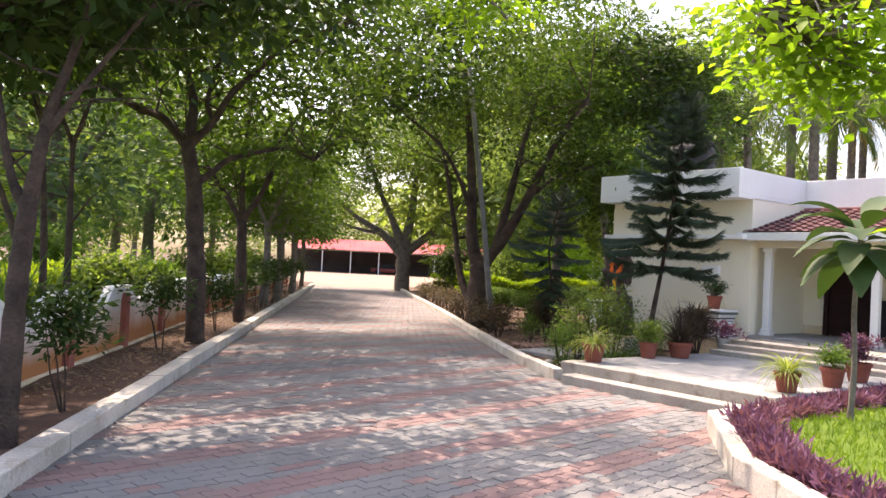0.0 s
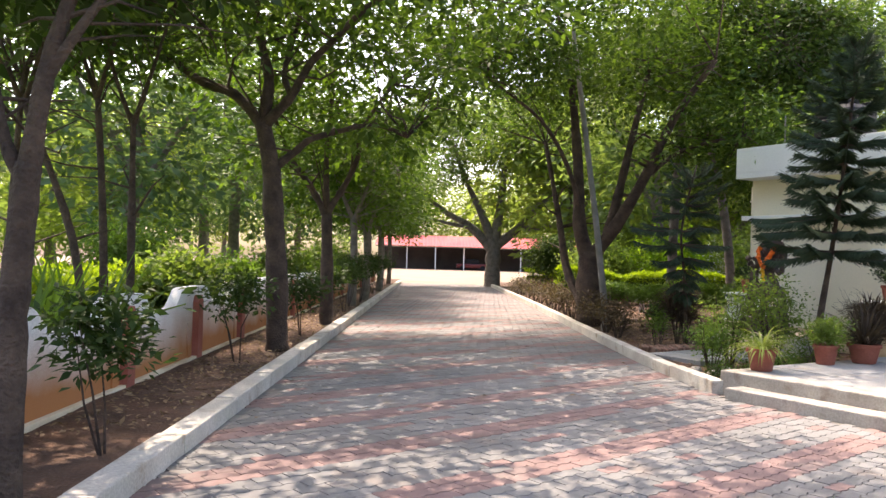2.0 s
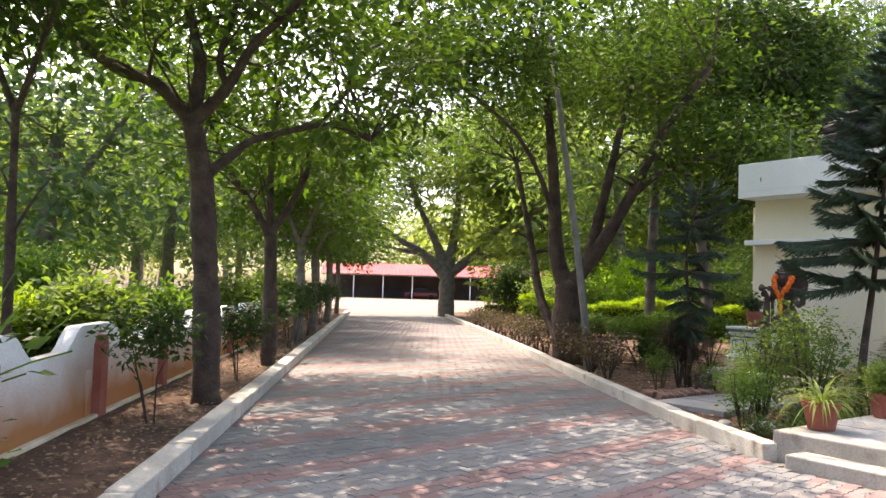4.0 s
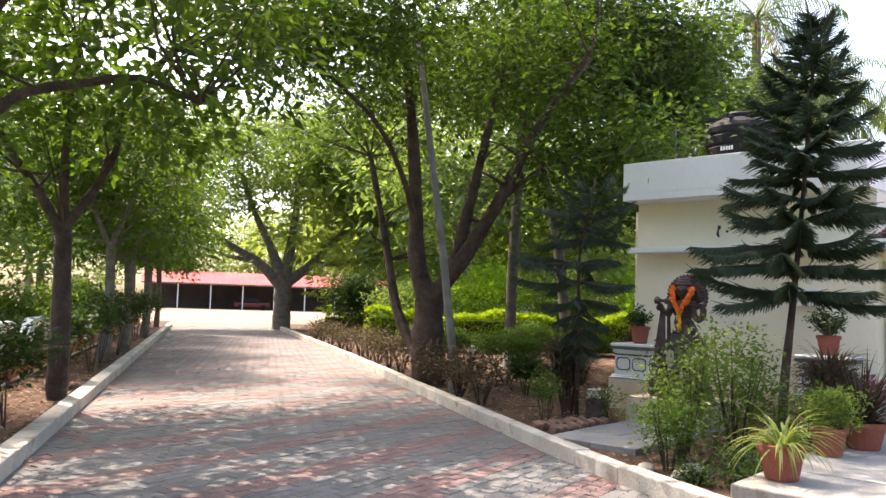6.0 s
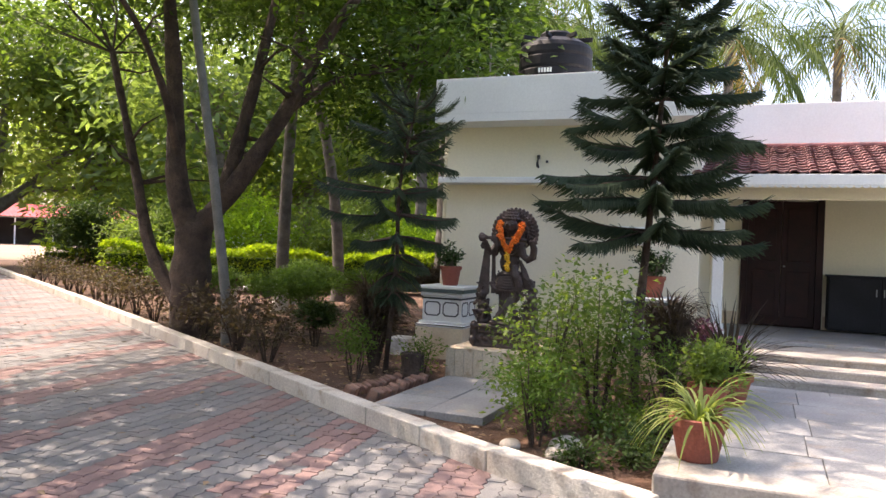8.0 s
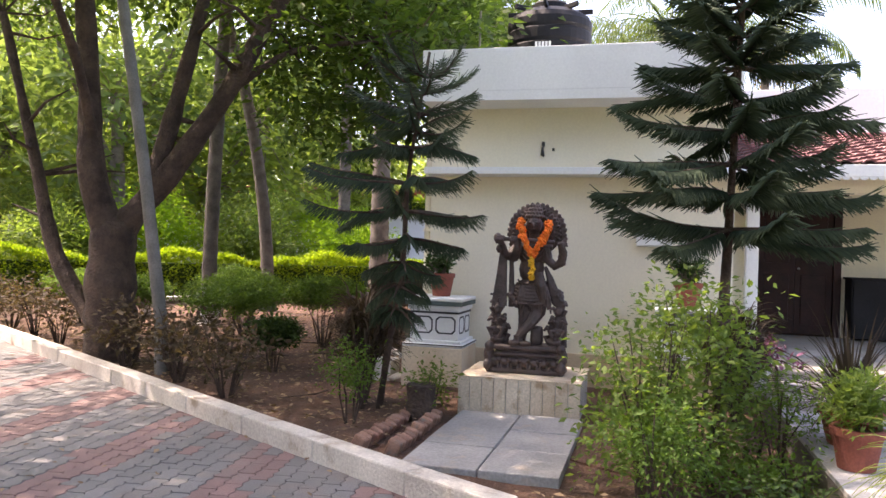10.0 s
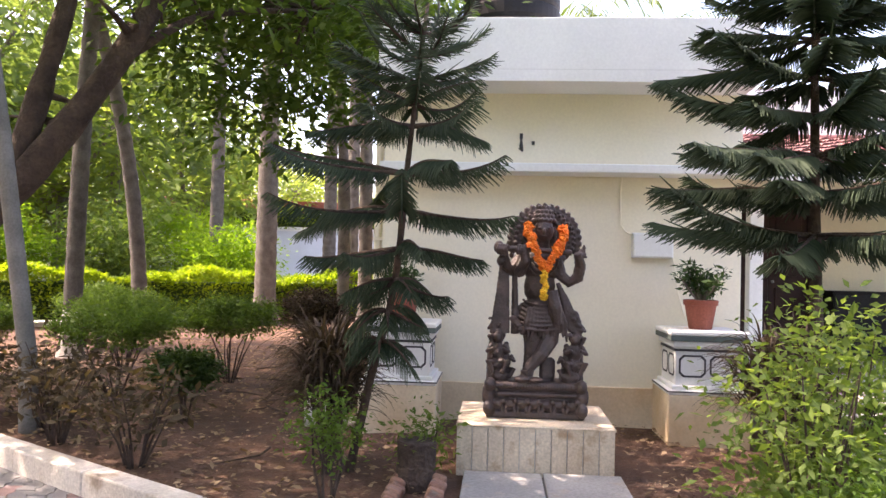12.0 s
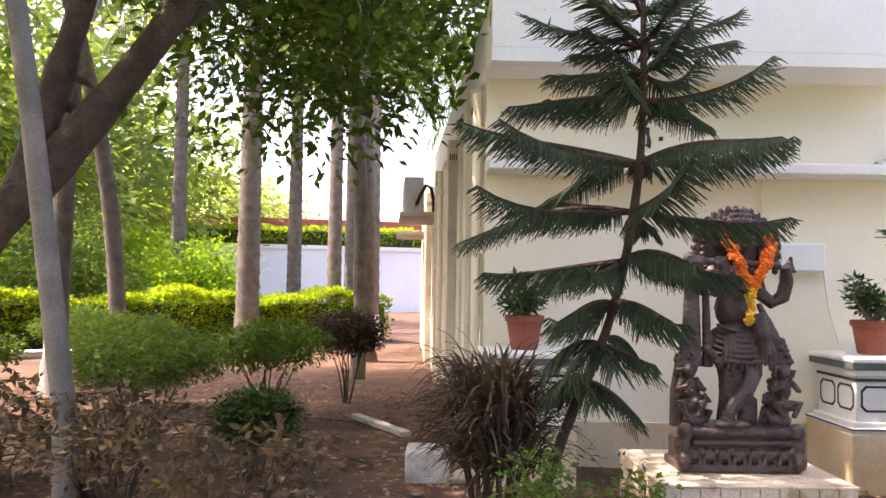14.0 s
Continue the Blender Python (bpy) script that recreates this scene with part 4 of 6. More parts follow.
def statue():
    """Pierced carving: base with reliefs, crossed legs, pleated scarves, side groups, halo."""
    bm = bmesh.new()
    rng = np.random.default_rng(3)
    # base: relief course, two mouldings, ends carried up
    box(bm, -0.355, -0.15, 0, 0.355, 0.16, 0.05, 0.012)
    box(bm, -0.33, -0.12, 0.04, 0.34, 0.16, 0.17, 0.01)
    box(bm, -0.28, -0.15, 0.155, 0.31, 0.15, 0.19, 0.014)
    box(bm, -0.27, -0.12, 0.185, 0.30, 0.15, 0.215, 0.01)
    box(bm, -0.29, -0.16, 0.21, 0.32, 0.15, 0.262, 0.018)
    for i in range(7):
        x = -0.27 + 0.088 * i
        ball(bm, (x, -0.135, 0.105), (0.042, 0.03, 0.034))
        ball(bm, (x + 0.038, -0.15, 0.125), (0.02, 0.022, 0.022))
        for q in (-0.025, 0.025):
            bar(bm, [(x + q, -0.14, 0.10), (x + q * 1.3, -0.145, 0.045)], [0.013, 0.011])
    for i in range(30):
        ball(bm, (-0.28 + 0.02 * i, -0.158, 0.236), (0.009, 0.009, 0.02), None, 1)
    # crouching beasts at the ends of the base
    for sx in (-1, 1):
        ball(bm, (sx * 0.335, -0.11, 0.16), (0.05, 0.07, 0.09))
        ball(bm, (sx * 0.335, -0.16, 0.07), (0.042, 0.045, 0.055))
        ball(bm, (sx * 0.325, -0.15, 0.24), (0.045, 0.05, 0.05))
        for k in range(4):
            bar(bm, [(sx * 0.31, -0.17 + 0.01 * k, 0.22 - 0.03 * k), (sx * 0.36, -0.15, 0.19 - 0.035 * k)], [0.012, 0.008])
    # legs, one crossed before the other, and the panel between
    bar(bm, [(-0.06, -0.02, 0.27), (-0.035, -0.03, 0.42), (-0.02, -0.03, 0.54), (-0.02, 0, 0.7)], [0.04, 0.05, 0.068, 0.09])
    bar(bm, [(-0.085, -0.12, 0.27), (-0.05, -0.12, 0.36), (0.04, -0.11, 0.46), (0.1, -0.05, 0.56), (0.1, 0, 0.7)], [0.04, 0.04, 0.05, 0.066, 0.085])
    ball(bm, (-0.1, -0.15, 0.285), (0.055, 0.05, 0.025))
    ball(bm, (0.0, -0.14, 0.28), (0.06, 0.05, 0.022))
    box(bm, 0.03, -0.06, 0.26, 0.145, 0.02, 0.43, 0.03)
    for k in range(3):
        bar(bm, [(-0.105, -0.13, 0.30 + 0.02 * k), (-0.06, -0.165, 0.305 + 0.02 * k), (-0.03, -0.13, 0.31 + 0.02 * k)], [0.009] * 3)
    # skirt with swags, belt and hanging ends
    ball(bm, (0.04, -0.01, 0.75), (0.19, 0.1, 0.13))
    ball(bm, (0.05, -0.02, 0.67), (0.17, 0.09, 0.07))
    for i in range(7):
        z = 0.86 - 0.03 * i
        bar(bm, [(0.04 + (0.14 + 0.008 * i) * math.sin(a), -0.02 - (0.095 + 0.003 * i) * math.cos(a), z - 0.045 * math.cos(a)) for a in [math.radians(-80 + 16 * k) for k in range(11)]], [0.009] * 11)
    for i in range(12):
        x = -0.1 + 0.026 * i
        bar(bm, [(x * 0.8 + 0.02, -0.105, 0.8), (x + 0.02, -0.118, 0.7), (x * 1.08 + 0.02, -0.1, 0.615 - 0.03 * (i % 3))], [0.011, 0.014, 0.009])
    bar(bm, [(0.1, -0.13, 0.92), (0.13, -0.14, 0.8), (0.15, -0.12, 0.68)], [0.045, 0.05, 0.03])
    # torso, shoulders, necklaces
    ball(bm, (0.02, 0.0, 0.95), (0.12, 0.085, 0.15))
    ball(bm, (0.03, 0.0, 1.08), (0.145, 0.09, 0.1))
    ball(bm, (0.03, 0.01, 1.16), (0.19, 0.08, 0.075))
    for k in range(4):
        bar(bm, [(0.03 + (0.06 + 0.022 * k) * math.sin(a), -0.085 - 0.004 * k, 1.19 - (0.06 + 0.035 * k) * math.cos(a)) for a in [math.radians(-75 + 25 * q) for q in range(7)]], [0.008] * 7)
    # head: smooth face, tall crown of knobs
    bar(bm, [(0.04, -0.01, 1.2), (0.04, -0.04, 1.29)], [0.05, 0.048])
    ball(bm, (0.04, -0.06, 1.36), (0.072, 0.075, 0.09), None, 3)
    ball(bm, (0.04, -0.134, 1.352), (0.012, 0.016, 0.024))
    for sx in (-1, 1):
        ball(bm, (0.04 + sx * 0.028, -0.125, 1.376), (0.017, 0.01, 0.008))
        ball(bm, (0.04 + sx * 0.08, -0.03, 1.34), (0.02, 0.025, 0.05))
    ball(bm, (0.04, -0.126, 1.318), (0.02, 0.012, 0.008))
    for k in range(4):
        for q in range(8 - k):
            a = math.radians(-75 + 150 * q / (7 - k))
            ball(bm, (0.04 + (0.082 - 0.014 * k) * math.sin(a), -0.03 - (0.08 - 0.014 * k) * math.cos(a), 1.435 + 0.032 * k), 0.019, None, 1)
    ball(bm, (0.04, -0.02, 1.47), (0.07, 0.06, 0.07))
    # arched halo with leafy edge
    cx, cz = 0.05, 1.285
    arc = [math.radians(-22 + 224 * i / 28) for i in range(29)]
    for rr, w, y in ((0.235, 0.03, 0.06), (0.195, 0.022, 0.04), (0.158, 0.016, 0.03)):
        bar(bm, [(cx + rr * math.cos(a), y, cz + rr * 1.02 * math.sin(a)) for a in arc], [w] * 29)
    ball(bm, (cx, 0.08, cz), (0.225, 0.028, 0.225))
    for i in range(23):
        a = math.radians(-24 + 228 * i / 22)
        ball(bm, (cx + 0.262 * math.cos(a), 0.05, cz + 0.267 * math.sin(a)), (0.022, 0.022, 0.026), None, 1)
        ball(bm, (cx + 0.215 * math.cos(a), 0.02, cz + 0.22 * math.sin(a)), 0.014, None, 1)
        bar(bm, [(cx + 0.13 * math.cos(a), 0.03, cz + 0.13 * math.sin(a)), (cx + 0.2 * math.cos(a + 0.1), 0.025, cz + 0.2 * math.sin(a + 0.1))], [0.008, 0.006])
    # flute and the arms that hold it
    bar(bm, [(-0.27, -0.13, 1.225), (-0.05, -0.14, 1.215), (0.24, -0.13, 1.2)], [0.022, 0.02, 0.022])
    bar(bm, [(-0.12, 0, 1.15), (-0.2, -0.03, 1.06), (-0.23, -0.07, 1.1), (-0.25, -0.11, 1.18)], [0.05, 0.045, 0.04, 0.035])
    bar(bm, [(-0.1, -0.04, 1.16), (-0.13, -0.11, 1.05), (-0.09, -0.14, 1.13), (-0.1, -0.15, 1.22)], [0.045, 0.045, 0.036, 0.03])
    for k in range(4):
        bar(bm, [(-0.22 - 0.02 * k, -0.15, 1.25), (-0.235 - 0.02 * k, -0.165, 1.215), (-0.225 - 0.02 * k, -0.14, 1.18)], [0.012] * 3)
        bar(bm, [(-0.09 - 0.018 * k, -0.16, 1.25), (-0.1 - 0.018 * k, -0.17, 1.21), (-0.09 - 0.018 * k, -0.15, 1.18)], [0.011] * 3)
    ball(bm, (-0.285, -0.11, 1.23), (0.04, 0.04, 0.05))
    ball(bm, (-0.27, -0.1, 1.13), (0.03, 0.035, 0.04))
    bar(bm, [(0.14, 0, 1.15), (0.17, -0.01, 1.04), (0.235, -0.02, 0.985), (0.295, -0.04, 1.02), (0.31, -0.06, 1.11), (0.285, -0.1, 1.2)], [0.05, 0.045, 0.042, 0.045, 0.042, 0.03])
    for k in range(5):
        bar(bm, [(0.28, -0.08, 1.17), (0.315 + 0.006 * k, -0.09 + 0.01 * k, 1.18 + 0.016 * k), (0.355 - 0.006 * k, -0.08, 1.17 + 0.022 * k)], [0.016, 0.014, 0.008])
    # pleated scarf at one side with a second strip, flaring folds at the other
    for i in range(7):
        q = i / 6
        bar(bm, [(-0.265 + 0.045 * q, -0.03, 1.1), (-0.285 + 0.07 * q, -0.045, 0.9), (-0.325 + 0.115 * q, -0.05, 0.6)], [0.013, 0.015, 0.017])
    bar(bm, [(-0.25, 0.0, 1.1), (-0.255, 0, 0.9), (-0.27, 0.01, 0.58)], [0.03, 0.035, 0.05])
    bar(bm, [(-0.165, -0.03, 1.06), (-0.16, -0.03, 0.9), (-0.155, -0.03, 0.7), (-0.15, -0.02, 0.6)], [0.022, 0.024, 0.03, 0.035])
    for i in range(6):
        bar(bm, [(0.15 + 0.012 * i, -0.04, 0.98 - 0.02 * i), (0.2 + 0.014 * i, -0.06, 0.82 - 0.015 * i), (0.235 + 0.018 * i, -0.05, 0.64 - 0.012 * i)], [0.016, 0.02, 0.016])
    for i in range(5):
        ball(bm, (-0.17 + 0.02 * i, -0.07, 0.71 - 0.025 * i), (0.03, 0.03, 0.022))
        ball(bm, (0.28 + 0.012 * i, -0.05, 0.76 - 0.03 * i), (0.026, 0.03, 0.02))
    # attendants on both sides, each a body, head, arms and folded legs
    for sx, dx in ((-1, 0.0), (1, 0.01)):
        for x, y, z, k in ((0.275, -0.05, 0.47, 1.0), (0.29, 0.02, 0.63, 0.75), (0.215, -0.02, 0.40, 0.8)):
            x = sx * x + dx
            ball(bm, (x, y, z), (0.05 * k, 0.05, 0.075 * k))
            ball(bm, (x, y - 0.03, z + 0.105 * k), (0.036 * k, 0.038 * k, 0.042 * k))
            ball(bm, (x, y, z + 0.145 * k), (0.026 * k, 0.028 * k, 0.028 * k))
            ball(bm, (x, y - 0.02, z - 0.09 * k), (0.066 * k, 0.06, 0.04 * k))
            for q in (-1, 1):
                bar(bm, [(x + q * 0.045 * k, y - 0.02, z + 0.05 * k), (x + q * 0.078 * k, y - 0.05, z), (x + q * 0.03 * k, y - 0.085, z + 0.03 * k)], [0.018 * k, 0.017 * k, 0.013 * k])
                bar(bm, [(x, y - 0.03, z - 0.08 * k), (x + q * 0.07 * k, y - 0.08, z - 0.07 * k), (x + q * 0.03 * k, y - 0.08, z - 0.15 * k)], [0.028 * k, 0.025 * k, 0.016 * k])
        bar(bm, [(sx * 0.3, 0.04, 0.24), (sx * 0.31, 0.04, 0.45), (sx * 0.29, 0.03, 0.64)], [0.06, 0.045, 0.035])
        bar(bm, [(sx * 0.22, 0.03, 0.25), (sx * 0.225, 0.03, 0.36)], [0.05, 0.03])
        ball(bm, (sx * 0.25, -0.09, 0.3), (0.07, 0.05, 0.045))
    for _ in range(120):
        x, z = float(rng.uniform(-0.34, 0.35)), float(rng.uniform(0.27, 0.72))
        if abs(x) > 0.23:
            ball(bm, (x, -0.07 + float(rng.normal(0, 0.025)), z), float(rng.uniform(0.01, 0.022)), None, 1)
    ob = obj("statue", bm, "carved")
    ob.matrix_basis = at_house(1.385, -1.47, 0.386)
    r = ob.modifiers.new("fuse", "REMESH")
    r.mode, r.voxel_size, r.use_smooth_shade = "VOXEL", 0.0055, True
    tx = bpy.data.textures.new("carving", "CLOUDS")
    tx.noise_scale = 0.02
    d = ob.modifiers.new("carving", "DISPLACE")
    d.texture, d.strength, d.mid_level = tx, 0.008, 0.5
    return tagged(ob, "dark carved wooden temple statue on a stone plinth", "statue")


statue()
g = empty("garland", at_house(1.385, -1.47, 0.386), "orange and yellow marigold garland hung on the statue", "garland")


def flowers(name, line, count, r, material, seed, label):
    rng = np.random.default_rng(seed)
    strand = new(name)
    strand.parent = g
    tagged(strand, label)
    bm = bmesh.new()
    q = bmesh.ops.create_icosphere(bm, subdivisions=2, radius=r)
    for v in q["verts"]:
        v.co *= 1 + 0.22 * float(rng.normal())
        v.co.z *= 0.75
    me = bpy.data.meshes.new("flower")
    bm.to_mesh(me)
    bm.free()
    me.materials.append(M[material])
    pts = [Vector(p) for p in line]
    for i in range(count):
        t = i / (count - 1) * (len(pts) - 1)
        k = min(int(t), len(pts) - 2)
        p = pts[k].lerp(pts[k + 1], t - k) + Vector(rng.normal(0, 0.007, 3))
        o = new("flower", me)
        o.parent = strand
        o.matrix_basis = pose(*p, float(rng.uniform(0, 360)), float(rng.uniform(0, 60)), float(rng.uniform(0, 360))) @ Matrix.Scale(float(rng.uniform(0.85, 1.2)), 4)


flowers("strand", [(-0.075, -0.1, 1.4), (-0.075, -0.15, 1.34), (-0.03, -0.19, 1.23), (0.045, -0.19, 1.075)], 40, 0.027, "orange", 1, "orange marigold strand")
flowers("strand", [(0.175, -0.1, 1.385), (0.175, -0.15, 1.31), (0.13, -0.19, 1.2), (0.05, -0.19, 1.075)], 40, 0.027, "orange", 2, "orange marigold strand")
flowers("tassel", [(0.045, -0.19, 1.06), (0.045, -0.185, 0.97), (0.045, -0.165, 0.87)], 20, 0.022, "yellow", 3, "yellow marigold tassel")

pl = empty("statue_plinth", at_house(0.84, -1.89, 0), "low plinth clad in pale stone strips", "plinth")
part("core", boxes((0.012, 0.012, -0.05, 1.068, 0.9, 0.36)), "cement", pl)
for i in range(10):
    part("stone_strip", boxes((0.108 * i + 0.002, 0, -0.03, 0.108 * i + 0.104, 0.03, 0.368), bevel=0.003), "striptan", pl)
for i in range(8):
    part("stone_strip", boxes((-0.001, 0.04 + 0.108 * i, -0.03, 0.03, 0.144 + 0.108 * i, 0.368), bevel=0.003), "striptan", pl)
part("top_slab", boxes((-0.005, -0.006, 0.368, 1.085, 0.92, 0.385), bevel=0.006), "striptan", pl)


# ---- pots and plants ----
def pot(m, r, h, label, material="terracotta", category="flower pot", square=False):
    p = empty("flower_pot", m, label, category)
    bm = bmesh.new()
    if square:
        box(bm, -r, -r, 0, r, r, h, 0.015)
        for v in bm.verts:
            k = 0.8 + 0.2 * v.co.z / h
            v.co.x *= k
            v.co.y *= k
    else:
        lathe(bm, [(r * 0.66, 0), (r * 0.70, 0.01), (r * 0.93, h * 0.8), (r * 0.94, h * 0.81), (r * 1.03, h * 0.82), (r * 1.04, h * 0.98), (r, h), (r * 0.88, h), (r * 0.86, h * 0.86)], 28, closed=False)
    part("pot", bm, material, p, smooth=False)
    bm = bmesh.new()
    lathe(bm, [(r * 0.3, h * 0.84), (r * 0.87, h * 0.87), (r * 0.5, h * 0.9)], 20)
    part("earth", bm, "soil", p)
    return p


def arching(name, parent, seed, n, length, width, z0, material, rise=1.0, spread=0.05, seg=6, droop=1.0, upright=0.0, zs=0.0):
    """Long strap leaves that rise from a tuft and arch over."""
    rng = np.random.default_rng(seed)
    s = Soup()
    for i in range(n):
        a = float(rng.uniform(0, 2 * math.pi))
        L = length * float(rng.uniform(0.6, 1.15))
        e = float(rng.uniform(0.25, 1.35)) * rise + upright
        d = Vector((math.cos(a) * math.cos(e), math.sin(a) * math.cos(e), math.sin(e)))
        p = Vector((math.cos(a) * spread * float(rng.uniform(0, 1)), math.sin(a) * spread * float(rng.uniform(0, 1)), z0 + zs * float(rng.uniform(0, 1))))
        side = Vector((-math.sin(a), math.cos(a), 0))
        row = []
        for k in range(seg + 1):
            t = k / seg
            w = width * (0.55 + 0.9 * t if t < 0.35 else (1 - t) * 1.4 + 0.02) * 0.5
            row.append((p - side * w, p + side * w))
            p = p + d * (L / seg)
            d = (d + Vector((0, 0, -droop * 1.5 / seg))).normalized()
        b = len(s.v)
        for l, r in row:
            s.v += [l, (l + r) / 2 - Vector((0, 0, width * 0.12)), r]
        for k in range(seg):
            for q in (0, 1):
                s.f.append((b + 3 * k + q, b + 3 * k + q + 1, b + 3 * k + q + 4, b + 3 * k + q + 3))
    return s.make(name, material, parent)


def bush(m, r, h, leaf, label, seed, n=260, per=22, size=0.07, stems=6, clip=False, name="shrub", z0=0.25, spread=0.1, category="shrub", ratio=0.45, bark="bark", droop=0.1):
    """A shrub of stems and clumps of leaves; clip: cut to a rounded, flattish top."""
    rng = np.random.default_rng(seed)
    t = empty(name, m, label, category)
    for i in range(stems):
        a = float(rng.uniform(0, 2 * math.pi))
        q = Vector((math.cos(a) * r * 0.6, math.sin(a) * r * 0.6, h * float(rng.uniform(0.55, 0.9))))
        s = Soup().tube([(0.03 * math.cos(a), 0.03 * math.sin(a), -0.05), q * 0.45 + Vector(rng.normal(0, 0.03, 3)), q], [0.009 + r * 0.008, 0.008, 0.003], 5)
        s.make("stem", bark, t)
    d = rng.normal(0, 1, (n, 3))
    d /= np.linalg.norm(d, axis=1)[:, None]
    rad = rng.uniform(0.1, 1, n) ** (0.33 if clip else 0.5)
    wob = 1 + 0.34 * np.sin(d[:, 0] * 5 + seed) * np.cos(d[:, 1] * 4 + seed) + 0.15 * np.sin(d[:, 2] * 6 + seed)
    c = d * (rad * (1 if clip else wob))[:, None] * np.array([r, r, (1 - z0) * h * 0.5])
    c[:, 2] += h * (z0 + (1 - z0) * 0.5)
    leaf_mesh("foliage", *leaves_at(rng, c, per, spread, size, 0.7, droop, ratio), leaf, t)
    return t


def jade(m, seed, square=False, r=0.14, h=0.25, label="red clay pot with a bushy thick-leaved plant on the pedestal"):
    p = pot(m, r, h, label, "terracotta", "potted plant", square)
    rng = np.random.default_rng(seed)
    s = Soup()
    tips = []
    for i in range(16):
        a, e = float(rng.uniform(0, 6.28)), float(rng.uniform(0.5, 1.4))
        L = float(rng.uniform(0.15, 0.34))
        q = Vector((math.cos(a) * math.cos(e), math.sin(a) * math.cos(e), math.sin(e))) * L
        s.tube([(0, 0, h * 0.85), q * 0.5 + Vector((0, 0, h * 0.85)), q + Vector((0, 0, h * 0.9))], [0.012, 0.01, 0.006], 5)
        tips += [tuple(q * k + Vector((0, 0, h * 0.9))) for k in (0.55, 0.8, 1.0)]
    s.make("stem", "bark_grey", p)
    leaf_mesh("foliage", *leaves_at(rng, np.array(tips), 16, 0.03, 0.06, 0.6, -0.2, 0.4), "lily", p)
    return p


# ---- pedestals ----
def pedestal(m, label):
    p = empty("pedestal", m, label, "pedestal", "pedestals by the wall")
    part("base", boxes((-0.33, -0.33, -0.1, 0.33, 0.33, 0.46), bevel=0.012), "wallfoot", p, "stained plastered base block")
    part("moulding", boxes((-0.33, -0.33, 0.46, 0.33, 0.33, 0.5), (-0.30, -0.30, 0.5, 0.30, 0.30, 0.535), bevel=0.01), "white", p)
    part("shaft", boxes((-0.265, -0.265, 0.535, 0.265, 0.265, 0.85), bevel=0.006), "white", p)
    part("band", boxes((-0.275, -0.275, 0.815, 0.275, 0.275, 0.835)), "blackline", p, "thin dark painted band")
    part("foot_line", boxes((-0.335, -0.335, 0.482, 0.335, 0.335, 0.492)), "blackline", p, "thin dark painted line")
    part("cornice", boxes((-0.29, -0.29, 0.85, 0.29, 0.29, 0.90), bevel=0.012), "white", p)
    part("green_band", boxes((-0.315, -0.315, 0.9, 0.315, 0.315, 0.945), bevel=0.006), "greenband", p, "dark green painted edge")
    part("top", boxes((-0.32, -0.32, 0.945, 0.32, 0.32, 0.985), bevel=0.012), "white", p)
    for face in range(4):
        for i in range(2):
            bm = bmesh.new()
            x0, x1, z0, z1, c = -0.235 + 0.25 * i, -0.015 + 0.25 * i, 0.60, 0.785, 0.035
            ring = [(x0 + c, z0), (x1 - c, z0), (x1, z0 + c), (x1, z1 - c), (x1 - c, z1), (x0 + c, z1), (x0, z1 - c), (x0, z0 + c)]
            cx, cz = (x0 + x1) / 2, (z0 + z1) / 2
            inner = [(cx + (a - cx) * 0.86, cz + (b - cz) * 0.83) for a, b in ring]
            vo = [bm.verts.new((a, -0.268, b)) for a, b in ring]
            vi = [bm.verts.new((a, -0.268, b)) for a, b in inner]
            bo = [bm.verts.new((a, -0.262, b)) for a, b in ring]
            bi = [bm.verts.new((a, -0.262, b)) for a, b in inner]
            for k in range(8):
                j = (k + 1) % 8
                bm.faces.new((vo[k], vo[j], vi[j], vi[k]))
                bm.faces.new((bo[k], bo[j], vo[j], vo[k]))
                bm.faces.new((vi[k], vi[j], bi[j], bi[k]))
            o = part("panel_outline", bm, "blackline", p, "black painted panel outline")
            o.matrix_basis = pose(0, 0, 0, 0, 0, 90 * face)
    return p


pedestal(at_house(2.84, -0.42), "white pedestal with black panel outlines and stained base")
pedestal(at_house(0.27, -0.42), "white pedestal with black panel outlines and stained base")
jade(at_house(2.84, -0.42, 0.985), 4)
jade(at_house(0.27, -0.42, 0.985), 5)


